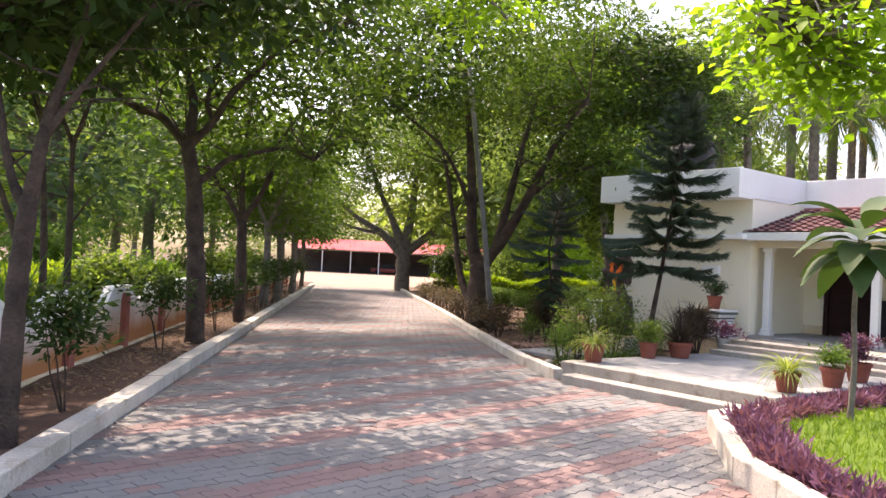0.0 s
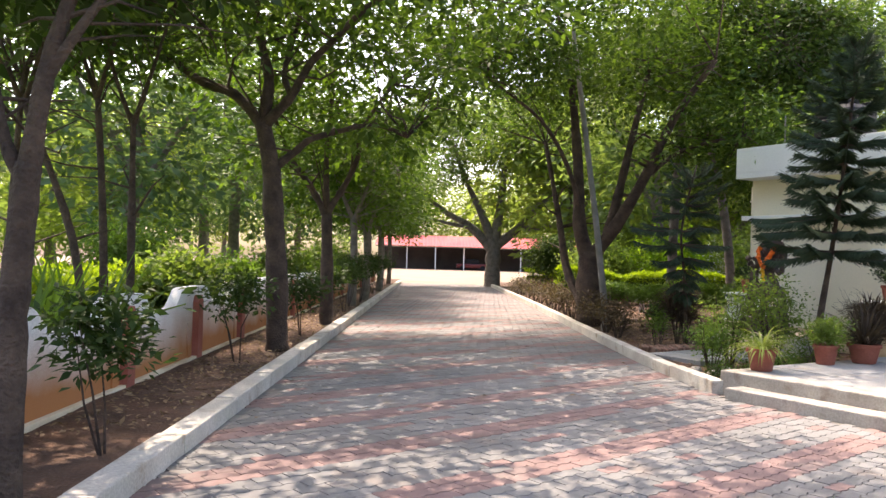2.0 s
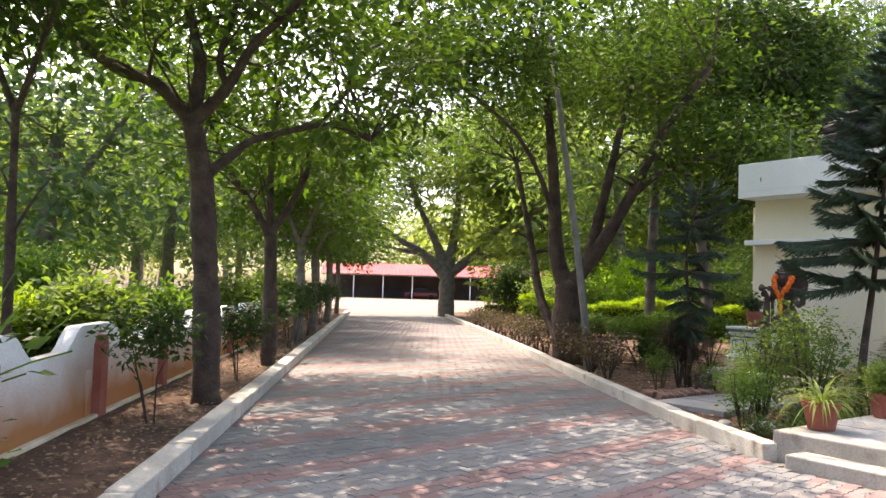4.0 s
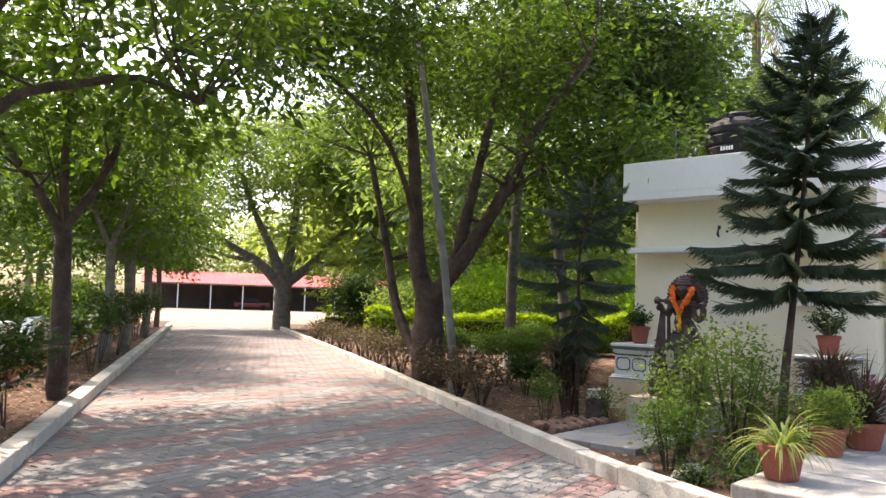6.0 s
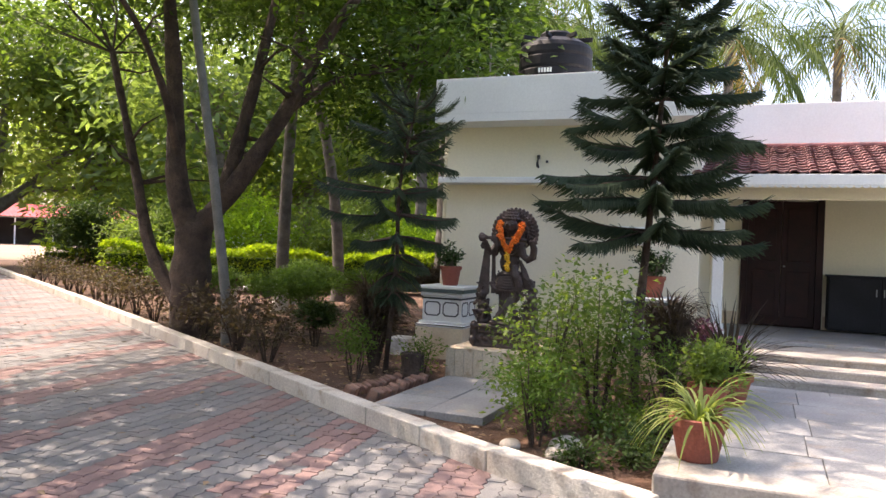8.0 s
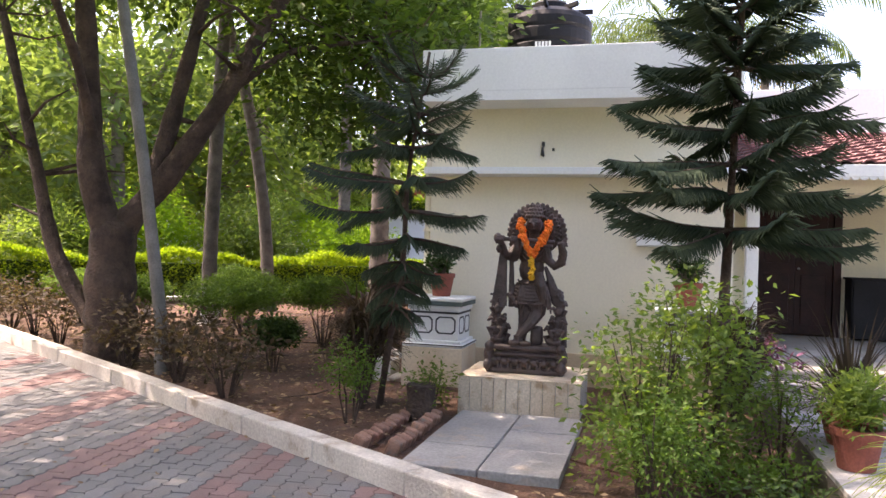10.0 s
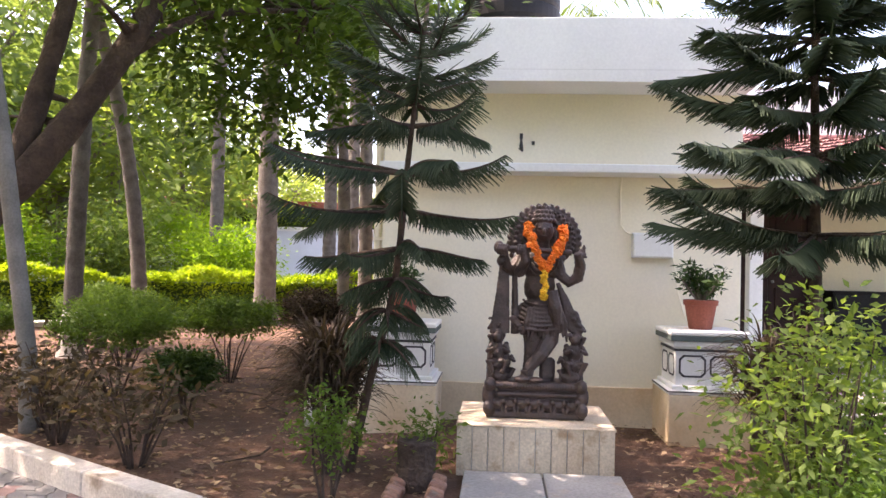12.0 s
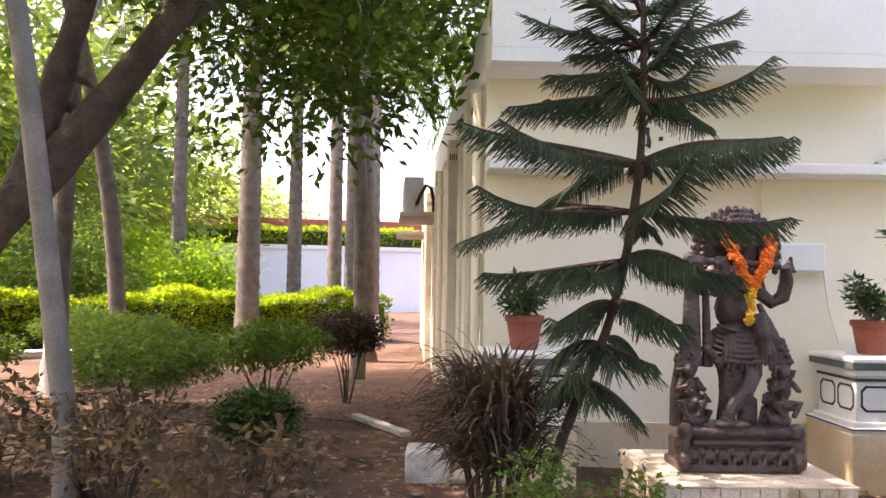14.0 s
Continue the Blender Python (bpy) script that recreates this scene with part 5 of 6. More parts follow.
# ---- araucarias ----
def araucaria(seed, spine, whorls, label, per=6, dens=44, twig=0.17, r0=0.06, tr=0.007, comb=1.0):
    """spine: trunk points; whorls: (height, branch length, lift at the tip)."""
    rng = np.random.default_rng(seed)
    base = Vector(spine[0])
    t = empty("araucaria", pose(*base), label, "tree")
    s = Soup()
    pts = [Vector(p) - base for p in spine]
    limb(s, rng, [tuple(p) for p in pts], r0, 0.012, 9)
    s.make("trunk", "bark", t, True)

    def on_spine(z):
        for a, b in zip(pts, pts[1:]):
            if a.z <= z <= b.z:
                return a.lerp(b, (z - a.z) / (b.z - a.z))
        return pts[-1].copy()
    for wz, L0, lift in whorls:
        o = on_spine(wz)
        turn = float(rng.uniform(0, 6.28))
        for i in range(per):
            s, wood = Soup(), Soup()
            a = turn + 2 * math.pi * i / per + float(rng.normal(0, 0.2))
            L = L0 * float(rng.uniform(0.7, 1.12))
            out = Vector((math.cos(a), math.sin(a), 0))
            side = Vector((-math.sin(a), math.cos(a), 0))
            sag = -0.015 * L + float(rng.normal(0, 0.03))
            own = lift - 0.05 + float(rng.normal(0, 0.09))
            hang = comb * max(0.0, 0.42 - 1.6 * max(lift, 0.0)) if lift < 0.26 else 0.0

            def at(q):
                return o + out * (L * q) + Vector((0, 0, 0.06 * q + sag * 4 * q * (1 - q) + own * L * q * q + 0.08 * L * q ** 5))
            line = [at(k / 8) for k in range(9)]
            wood.tube(line, [0.016 * (1 - 0.75 * k / 8) for k in range(9)], 5)
            n = max(6, int(dens * L))
            for k in range(n):
                q = 0.14 + 0.86 * k / (n - 1)
                p = at(q)
                d0 = (at(min(1, q + 0.03)) - at(q - 0.03)).normalized()
                ln = twig * (1.0 - 0.45 * abs(q - 0.55)) * float(rng.uniform(0.8, 1.2)) * (0.55 if q > 0.93 else 1)
                for sg in (-1, 1, 0):
                    if sg == 0 and k % 2:
                        continue
                    v = d0 * 0.55 + side * sg * 0.75 + Vector((0, 0, (0.28 if sg == 0 else 0.12) * float(rng.normal(0.6, 0.8)) - hang))
                    v.normalize()
                    m1 = p + v * (ln * 0.5)
                    m2 = p + v * ln * 0.95 + d0 * (ln * 0.14) + Vector((0, 0, -0.2 * ln if sg else 0.05 * ln))
                    s.tube([p, m1, m2], [tr, tr, tr * 0.45], 3)
            tagged(s.make("needles", "needle", wood.make("branch", "bark", t)), kind="stuff")
    return t


araucaria(6, [(5.12, 12.76, 0.05), (5.2, 12.8, 0.8), (5.36, 12.85, 1.7), (5.55, 12.9, 3.0), (5.75, 12.94, 4.75)],
          [(1.66, 0.98, -0.1), (1.92, 0.94, -0.08), (2.16, 1.0, -0.05), (2.42, 0.9, -0.02), (2.66, 0.9, 0.01), (2.92, 0.84, 0.04), (3.18, 0.8, 0.07), (3.42, 0.68, 0.1), (3.66, 0.58, 0.14), (3.9, 0.48, 0.18), (4.12, 0.38, 0.24), (4.32, 0.28, 0.34), (4.52, 0.2, 0.5)],
          "tall dark green araucaria with tiered branches by the forecourt", 8, 92, 0.19, 0.055, 0.0062)
araucaria(9, [(4.25, 15.6, 0.02), (4.12, 15.32, 0.7), (3.98, 15.02, 1.35), (3.88, 14.86, 2.1), (4.13, 14.93, 3.15)],
          [(0.95, 0.26, -0.7), (1.15, 0.32, -0.6), (1.35, 0.44, -0.45), (1.55, 0.6, -0.25), (1.78, 0.88, -0.06), (2.0, 0.86, 0.0), (2.3, 0.62, 0.02), (2.44, 0.56, 0.06), (2.58, 0.6, 0.16), (2.76, 0.48, 0.3), (2.92, 0.34, 0.42)],
          "young leaning araucaria with tiered dark branches in the bed", 6, 74, 0.135, 0.034, 0.0044, 1.9)

# ---- lawn bed by the road ----
kerb("kerb_lawn", [(4.86, 8.26), (3.74, 7.63), (3.02, 5.7), (2.92, 4.3), (2.9, -3.0)], 0.16, 0.2, 0.9, 4, 1)
LAWN = [(4.93, 8.21), (3.82, 7.56), (3.1, 5.68), (3.0, 4.28), (2.98, -3.0), (16, -3.0), (16, 9.0), (8.3, 10.27)]
bm = bmesh.new()
prism(bm, LAWN, -0.1, 0.13)
structure(obj("ground_lawn_bed", bm, "soil"), "soil of the lawn bed")


def inside(x, y, poly):
    hit = False
    for (x0, y0), (x1, y1) in zip(poly, poly[1:] + poly[:1]):
        if (y0 > y) != (y1 > y) and x < (x1 - x0) * (y - y0) / (y1 - y0) + x0:
            hit = not hit
    return hit


def edge_distance(x, y, line):
    best = 99
    for (x0, y0), (x1, y1) in zip(line, line[1:]):
        dx, dy = x1 - x0, y1 - y0
        t = max(0, min(1, ((x - x0) * dx + (y - y0) * dy) / (dx * dx + dy * dy)))
        best = min(best, math.hypot(x - x0 - t * dx, y - y0 - t * dy))
    return best


rng = np.random.default_rng(15)
EDGE = [(8.3, 10.27)] + LAWN[:5]
pts, pur = [], []
while len(pts) < 14000:
    x, y = float(rng.uniform(2.9, 8.6)), float(rng.uniform(1.5, 11))
    if inside(x, y, LAWN) and edge_distance(x, y, EDGE) > 0.42:
        pts.append((x, y, 0.13))
while len(pur) < 330:
    x, y = float(rng.uniform(2.9, 8.6)), float(rng.uniform(1.5, 12.5))
    if inside(x, y, LAWN) and 0.15 < edge_distance(x, y, EDGE) < 0.44:
        pur.append((x, y, 0.13))
p = np.array(pts)
n = len(p)
d = rng.normal(0, 0.45, (n, 3)) + np.array([0, 0, 1])
g = leaf_mesh("lawn", p, d, rng.normal(0, 1, (n, 3)), rng.uniform(0.05, 0.11, n), rng.uniform(0.012, 0.022, n), "grass")
tagged(g, "bright green mown lawn", "grass", kind="stuff")
bm = bmesh.new()
inner = [(5.0, 7.7), (4.2, 7.25), (3.6, 5.6), (3.5, 4.2), (3.48, -3), (15.9, -3), (15.9, 8.8), (8.4, 9.75)]
prism(bm, inner, 0.1, 0.137)
structure(obj("ground_lawn_turf", bm, "grass"), "green turf")
c = np.array(pur)
c[:, 2] += 0.06
q = leaves_at(rng, c, 40, 0.06, 0.1, 0.9, -0.55, 0.22)
g = leaf_mesh("purple_border", *q, "purple")
tagged(g, "border of low purple-leaved plants inside the white kerb", "plants", kind="stuff")


def broadleaf():
    """A young tree with a few very large drooping leaves."""
    t = empty("young_tree", pose(5.3, 7.6, 0.13), "young tree with large dark drooping leaves on a thin stem", "tree")
    rng = np.random.default_rng(21)
    s = Soup()
    limb(s, rng, [(0, 0, -0.05), (0.03, 0, 0.6), (0.02, 0.02, 1.2), (0.05, 0, 2.02)], 0.035, 0.022, 9)
    s.make("trunk", "bark_grey", t, True)
    for i in range(22):
        a = i * 2.4 + float(rng.normal(0, 0.2))
        e = 0.85 - 0.055 * i + float(rng.normal(0, 0.1))
        L = float(rng.uniform(0.65, 0.9))
        out = Vector((math.cos(a), math.sin(a), 0))
        side = Vector((-math.sin(a), math.cos(a), 0))
        p = Vector((0.05, 0, 2.0 - 0.012 * i))
        s = Soup()
        d = out * math.cos(e) + Vector((0, 0, math.sin(e)))
        seg = 8
        for k in range(seg + 1):
            tt = k / seg
            w = 0.02 if tt < 0.15 else 0.30 * math.sin(math.pi * min(1, (tt - 0.12) / 0.9) ** 0.8) + 0.01
            s.v += [p - side * w * 0.5 + Vector((0, 0, w * 0.12)), p.copy(), p + side * w * 0.5 + Vector((0, 0, w * 0.12))]
            p = p + d * (L / seg)
            d = (d + Vector((0, 0, -0.16))).normalized()
        for k in range(seg):
            for q in (0, 1):
                s.f.append((3 * k + q, 3 * k + q + 1, 3 * k + q + 4, 3 * k + q + 3))
        s.make("leaf", "lily" if i % 11 != 5 else "leaf_bright", t, True)


broadleaf()
tree(51, (4.9, 2.6, 0.1), [
    ([(0, 0, -0.1), (-0.05, 0.1, 1.2), (-0.2, 0.4, 2.4)], 0.14, 0.1),
    ([(-0.2, 0.4, 2.4), (-0.6, 1.2, 3.1), (-1.3, 2.6, 3.6), (-1.6, 3.4, 3.7)], 0.07, 0.02),
    ([(-0.2, 0.4, 2.4), (-1.2, 1.6, 3.8), (-2.6, 4.2, 4.6), (-3.6, 6.2, 4.7)], 0.07, 0.02),
    ([(-0.2, 0.4, 2.4), (0.3, 0.5, 3.6), (0.8, 0.8, 5.0)], 0.07, 0.03)],
    [((-1.3, 2.9, 3.5), (1.0, 0.9, 0.5)), ((-0.8, 3.6, 3.3), (0.9, 0.8, 0.42)), ((-0.2, 2.2, 3.8), (1.2, 1.0, 0.5)), ((-3.6, 6.4, 4.65), (0.7, 0.8, 0.4)), ((0.6, 0.2, 5.0), (1.4, 1.2, 0.8))],
    "bright-leaved tree overhanging the lawn", "leaf_bright", "bark_grey", density=75, per=34, size=0.12, spread=0.17, ratio=0.58)

# ---- pots on the forecourt ----
Z = 0.262


def spider(x, y, seed, r=0.17, h=0.26):
    p = pot(pose(x, y, Z), r, h, "terracotta pot with an arching striped spider plant", "terracotta", "potted plant")
    arching("foliage", p, seed, 110, 0.46, 0.024, h * 0.88, "spider", 1.0, 0.06, 7, 1.4)
    return p


spider(3.6, 10.98, 1)
spider(5.2, 8.62, 2, 0.15, 0.24)
p = pot(pose(4.72, 11.7, Z), 0.15, 0.25, "red clay pot with feathery green plant", "terracotta", "potted plant")
rng = np.random.default_rng(33)
leaf_mesh("foliage", *leaves_at(rng, np.column_stack([rng.normal(0, 0.1, 90), rng.normal(0, 0.1, 90), rng.uniform(0.28, 0.55, 90)]), 18, 0.05, 0.06, 0.8, -0.2, 0.3), "fern", p)
p = pot(pose(5.35, 11.95, Z), 0.2, 0.25, "dark clay pot with dark purplish strap-leaved plant", "terracotta", "potted plant")
arching("foliage", p, 5, 130, 0.7, 0.03, 0.22, "brownleaf", 1.05, 0.08, 6, 0.8, 0.1)
p = pot(pose(6.13, 9.15, Z), 0.15, 0.25, "terracotta pot with bushy green plant", "terracotta", "potted plant")
leaf_mesh("foliage", *leaves_at(rng, np.column_stack([rng.normal(0, 0.08, 60), rng.normal(0, 0.08, 60), rng.uniform(0.28, 0.5, 60)]), 18, 0.05, 0.05, 0.8, -0.2, 0.4), "shrub", p)
p = pot(pose(6.9, 9.75, Z), 0.17, 0.26, "terracotta pot with reddish-purple plant", "terracotta", "potted plant")
leaf_mesh("foliage", *leaves_at(rng, np.column_stack([rng.normal(0, 0.1, 60), rng.normal(0, 0.1, 60), rng.uniform(0.3, 0.6, 60)]), 18, 0.05, 0.07, 0.8, -0.2, 0.4), "purple", p)
p = pot(at_house(3.42, -1.0, Z), 0.13, 0.24, "pale pot with sparse purple-leaved plant", "cement", "potted plant")
leaf_mesh("foliage", *leaves_at(rng, np.column_stack([rng.normal(0, 0.12, 40), rng.normal(0, 0.12, 40), rng.uniform(0.26, 0.5, 40)]), 12, 0.05, 0.08, 0.8, -0.2, 0.4), "purple", p)

# ---- garden bed in front of the house ----
bush(pose(3.85, 12.6, 0.05), 0.36, 1.16, "fern", "loose feathery green shrub beside the slab path", 61, 105, 22, 0.054, 12, z0=0.06, spread=0.1, ratio=0.5)
bush(pose(4.42, 12.55, 0.05), 0.4, 1.42, "fern", "tall loose green shrub beside the slab path", 62, 112, 22, 0.056, 12, z0=0.06, spread=0.1, ratio=0.5)
bush(pose(3.5, 12.3, 0.05), 0.26, 0.72, "shrub", "low loose green shrub by the kerb", 63, 90, 26, 0.038, 7, spread=0.08, ratio=0.4)
bush(pose(4.95, 12.25, 0.05), 0.32, 0.72, "shrub", "low feathery green shrub by the forecourt", 64, 60, 24, 0.04, 7, spread=0.08, ratio=0.35)
bush(pose(3.62, 15.2, 0.03), 0.18, 0.66, "shrub", "small green shrub in the soil bed", 65, 46, 22, 0.042, 5, z0=0.35, spread=0.07)
bush(pose(4.35, 15.05, 0.03), 0.2, 0.5, "fern", "small feathery plant beside the plinth", 66, 26, 20, 0.05, 5, z0=0.2, spread=0.07)
for x, y, sd, n, L in ((4.1, 15.66, 71, 300, 0.85), (4.32, 15.9, 72, 240, 0.8), (6.25, 13.3, 73, 300, 0.8), (6.0, 13.05, 74, 180, 0.65)):
    t = empty("cordyline", pose(x, y, 0.03), "dark brown strap-leaved shrub in the soil bed", "shrub", "dark strap-leaved shrubs")
    rng = np.random.default_rng(sd)
    for i in range(9):
        a = i * 0.7
        s = Soup().tube([(0, 0, -0.05), (0.08 * math.cos(a), 0.08 * math.sin(a), 0.35), (0.2 * math.cos(a), 0.2 * math.sin(a), 0.82)], [0.014, 0.012, 0.008], 5)
        s.make("stem", "bark", t)
    arching("foliage", t, sd, int(n * 1.7), L * 0.4, 0.024, 0.4, "brownleaf", 0.9, 0.25, 6, 1.3, 0.2, 0.52)
for i, (x, y) in enumerate(((3.3, 16.7), (3.32, 17.75), (3.55, 18.3), (3.25, 18.9), (3.25, 21.2), (3.3, 22.4), (3.3, 23.6), (3.35, 24.9), (3.4, 26.2), (3.35, 27.6), (3.35, 29.0), (3.3, 30.6), (3.3, 32.4), (3.3, 34.2))):
    bush(pose(x, y, 0.03), 0.42, 0.72 + 0.06 * (i % 3), "dullleaf", "sparse shrub with dull brown leaves along the kerb", 100 + i, 38, 13, 0.08, 11, z0=0.3, spread=0.12)
for i, (x, y, r, h, lf) in enumerate(((4.75, 19.3, 0.62, 0.95, "shrub"), (6.2, 19.3, 0.6, 1.0, "shrub"), (7.78, 19.5, 0.42, 1.05, "brownleaf"), (5.9, 21.0, 0.6, 1.0, "shrub"), (4.4, 21.6, 0.5, 0.9, "shrub"), (4.5, 24.0, 0.6, 0.9, "shrub"), (4.45, 17.75, 0.22, 0.6, "leaf_dark"), (7.0, 23.4, 0.6, 1.0, "shrub"))):
    bush(pose(x, y, 0.03), r, h, lf, "clipped flat-topped garden shrub on thin stems", 130 + i, 300, 26, 0.05, 9, True, z0=0.58, spread=0.07)
# Light leaf colours stand in for sun on the bushes behind the hedge.
for i, (x, y, r, h) in enumerate(((6.5, 32.5, 1.3, 2.4), (9.0, 32.0, 1.5, 2.9), (11.8, 31.0, 1.5, 2.8), (14.5, 29.5, 1.4, 2.4), (8.0, 37.0, 1.6, 3.4), (16.5, 34.0, 1.7, 3.4))):
    bush(pose(x, y, 0.0), r, h, "leaf_bright" if i % 2 else "fern", "broad bush behind the hedge, sunlight put into its leaf colour", 170 + i, 330, 26, 0.14, 7, z0=0.08, spread=0.25)
bush(pose(4.75, 34.5, 0), 0.9, 2.6, "leaf_dark", "small round-headed dark green tree", 150, 300, 26, 0.12, 5, z0=0.35, spread=0.16, category="small tree")


def hedge(name, a, b, w, h, seed, z=0.0, leaf="hedge", n=15000, size=0.055, label="clipped bright yellow-green hedge"):
    a, b = Vector(a), Vector(b)
    d = b - a
    L = d.length
    t = empty(name, pose(a.x, a.y, z, 0, 0, math.degrees(math.atan2(d.y, d.x))), label, "hedge")
    # Dark core box: the shade inside the hedge is put into its colour.
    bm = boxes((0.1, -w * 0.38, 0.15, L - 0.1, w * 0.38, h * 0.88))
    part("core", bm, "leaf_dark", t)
    rng = np.random.default_rng(seed)
    x = rng.uniform(0, L, n)
    th = rng.uniform(-0.35, math.pi + 0.35, n)
    bulge = 1 + 0.10 * np.sin(x * 1.7 + seed) + 0.05 * np.sin(x * 5.1)
    y = np.clip(np.cos(th) * 0.72, -0.5, 0.5) * w * bulge
    zz = h * (0.5 + np.clip(np.sin(th) * 0.72, -0.5, 0.5)) * bulge
    p = np.column_stack([x, y, zz]) + rng.normal(0, 0.035, (n, 3))
    dd = np.column_stack([rng.normal(0, 0.6, n), np.cos(th), np.sin(th) * 0.8]) + rng.normal(0, 0.5, (n, 3))
    ln = size * rng.uniform(0.7, 1.5, n)
    leaf_mesh("foliage", p, dd, rng.normal(0, 0.5, (n, 3)) + np.array([0, 0, 1]), ln, ln * 0.5, leaf, t)
    return t


hedge("hedge", (4.2, 29.4, 0), (16.5, 25.2, 0), 1.0, 1.1, 7, n=30000, size=0.09)
hedge("hedge", (3.9, 36.5, 0), (7.5, 35.5, 0), 1.0, 0.9, 8, n=6000, size=0.09)
hedge("hedge", (-5.4, 3.5, 0), (-5.4, 20.0, 0), 1.2, 1.0, 9, n=26000, size=0.09)

for i, (x, y, r, h) in enumerate(((4.0, 11.75, 0.2, 0.22), (4.4, 12.0, 0.22, 0.28), (3.7, 11.6, 0.16, 0.18), (4.75, 12.4, 0.22, 0.35), (3.4, 11.75, 0.15, 0.16), (4.2, 12.3, 0.2, 0.26))):
    bush(pose(x, y, 0.045), r, h, "shrub" if i % 2 else "leaf_dark", "low green weeds on the soil by the forecourt", 180 + i, 34, 16, 0.045, 4, z0=0.05, spread=0.07, category="weeds")

# stump, edging bricks, litter
st = empty("tree_stump", pose(4.2, 14.98, 0.03), "short sawn tree stump in the soil bed", "stump")
bm = bmesh.new()
lathe(bm, [(0.16, -0.05), (0.135, 0.05), (0.125, 0.18), (0.125, 0.3), (0.118, 0.31)], 18)
for v in bm.verts:
    v.co.x *= 1 + 0.1 * noise.noise(v.co * 9)
    v.co.y *= 1 + 0.1 * noise.noise(v.co * 8 + Vector((3, 0, 0)))
part("trunk", bm, "bark", st)
rng = np.random.default_rng(44)
for row, off in ((0, 0.0), (1, -0.26)):
    for i in range(15):
        bm = boxes((-0.036, -0.05, -0.06, 0.036, 0.05, 0.085), bevel=0.018)
        ob = obj("edging_brick", bm, "brick")
        ob.matrix_basis = at_house(0.74 + off, -3.4 + 0.08 * i, 0.05) @ pose(0, 0, float(rng.normal(0, 0.01)), 22 + float(rng.normal(0, 4)), float(rng.normal(0, 4)), 90 + float(rng.normal(0, 5)))
        tagged(ob, "tilted weathered brick edging the slab path", "brick", "edging bricks")
for x, y, r in ((3.62, 12.1, 0.13), (3.42, 12.0, 0.09), (3.3, 12.35, 0.08), (5.3, 16.55, 0.1)):
    bm = bmesh.new()
    q = bmesh.ops.create_icosphere(bm, subdivisions=3, radius=r)
    for v in bm.verts:
        v.co *= 1 + 0.25 * noise.noise(v.co * 9 + Vector((x, y, 0)))
        v.co.z *= 0.6
    ob = obj("stone", bm, "stepstone", None, True)
    ob.matrix_basis = pose(x, y, 0.07)
    tagged(ob, "rounded grey garden stone on the soil", "stone", "garden stones")
bm = boxes((-0.55, -0.05, 0, 0.55, 0.05, 0.05), bevel=0.008)
ob = obj("plank", bm, "cement")
ob.matrix_basis = pose(6.6, 18.2, 0.06, 0, 0, 62)
tagged(ob, "weathered pale plank lying on the soil", "plank")
bm = boxes((-0.16, -0.16, -0.05, 0.16, 0.16, 0.2), bevel=0.02)
ob = obj("cement_block", bm, "cement")
ob.matrix_basis = pose(5.3, 16.85, 0.05, 0, 0, 30)
tagged(ob, "weathered cement block at the wall's foot", "block")
ob = obj("garden_bench", boxes((-0.9, -0.18, 0.34, 0.9, 0.18, 0.42), (-0.75, -0.14, -0.05, -0.6, 0.14, 0.34), (0.6, -0.14, -0.05, 0.75, 0.14, 0.34), bevel=0.01), "cement")
ob.matrix_basis = pose(6.6, 24.6, 0, 0, 0, -18)
tagged(ob, "low pale cement bench in the garden", "bench")

# dry leaves on the soil and the road
rng = np.random.default_rng(55)
n = 17000
x = np.concatenate([rng.uniform(3.1, 9, n // 2), rng.uniform(-3.2, -2.2, n // 4), rng.uniform(-2, 2.8, n // 40)])
y = np.concatenate([rng.uniform(12.5, 24, n // 2), rng.uniform(3, 26, n // 4), rng.uniform(3, 24, n // 40)])
z = np.concatenate([np.full(n // 2, 0.075), np.full(n // 4, 0.105), np.full(n // 40, 0.012)])
u = (x - 5.8) * 0.52 - (y - 16.66) * 0.854
v = (x - 5.8) * 0.854 + (y - 16.66) * 0.52
keep = ~((u > -0.1) & (v > -0.1)) & ~((u > 0.7) & (u < 2.1) & (v > -4)) & ~(u > 3.1)
p = np.column_stack([x, y, z])[keep]
n = len(p)
d = rng.normal(0, 1, (n, 3)) * np.array([1, 1, 0.15])
ln = rng.uniform(0.02, 0.085, n)
g = leaf_mesh("leaf_litter", p, d, rng.normal(0, 0.25, (n, 3)) + np.array([0, 0, 1]), ln, ln * 0.5, "litter")
tagged(g, "scattered dry brown leaves", "leaves", kind="stuff")

# thin fallen twigs on the garden soil
rng = np.random.default_rng(56)
s = Soup()
for _ in range(70):
    x, y, a, L = float(rng.uniform(3.2, 7.2)), float(rng.uniform(16.2, 22.5)), float(rng.uniform(0, 6.28)), float(rng.uniform(0.2, 0.7))
    if (x - 5.8) * 0.854 + (y - 16.66) * 0.52 > -0.2 and (x - 5.8) * 0.52 - (y - 16.66) * 0.854 > -0.4:
        continue
    b = 0.4 * float(rng.normal())
    s.tube([(x, y, 0.07), (x + L * 0.5 * math.cos(a), y + L * 0.5 * math.sin(a), 0.085), (x + L * math.cos(a + b), y + L * math.sin(a + b), 0.075)], [0.009, 0.008, 0.004], 5)
tagged(s.make("fallen_twigs", "bark"), "thin dry twigs lying on the soil", "twigs", kind="stuff")

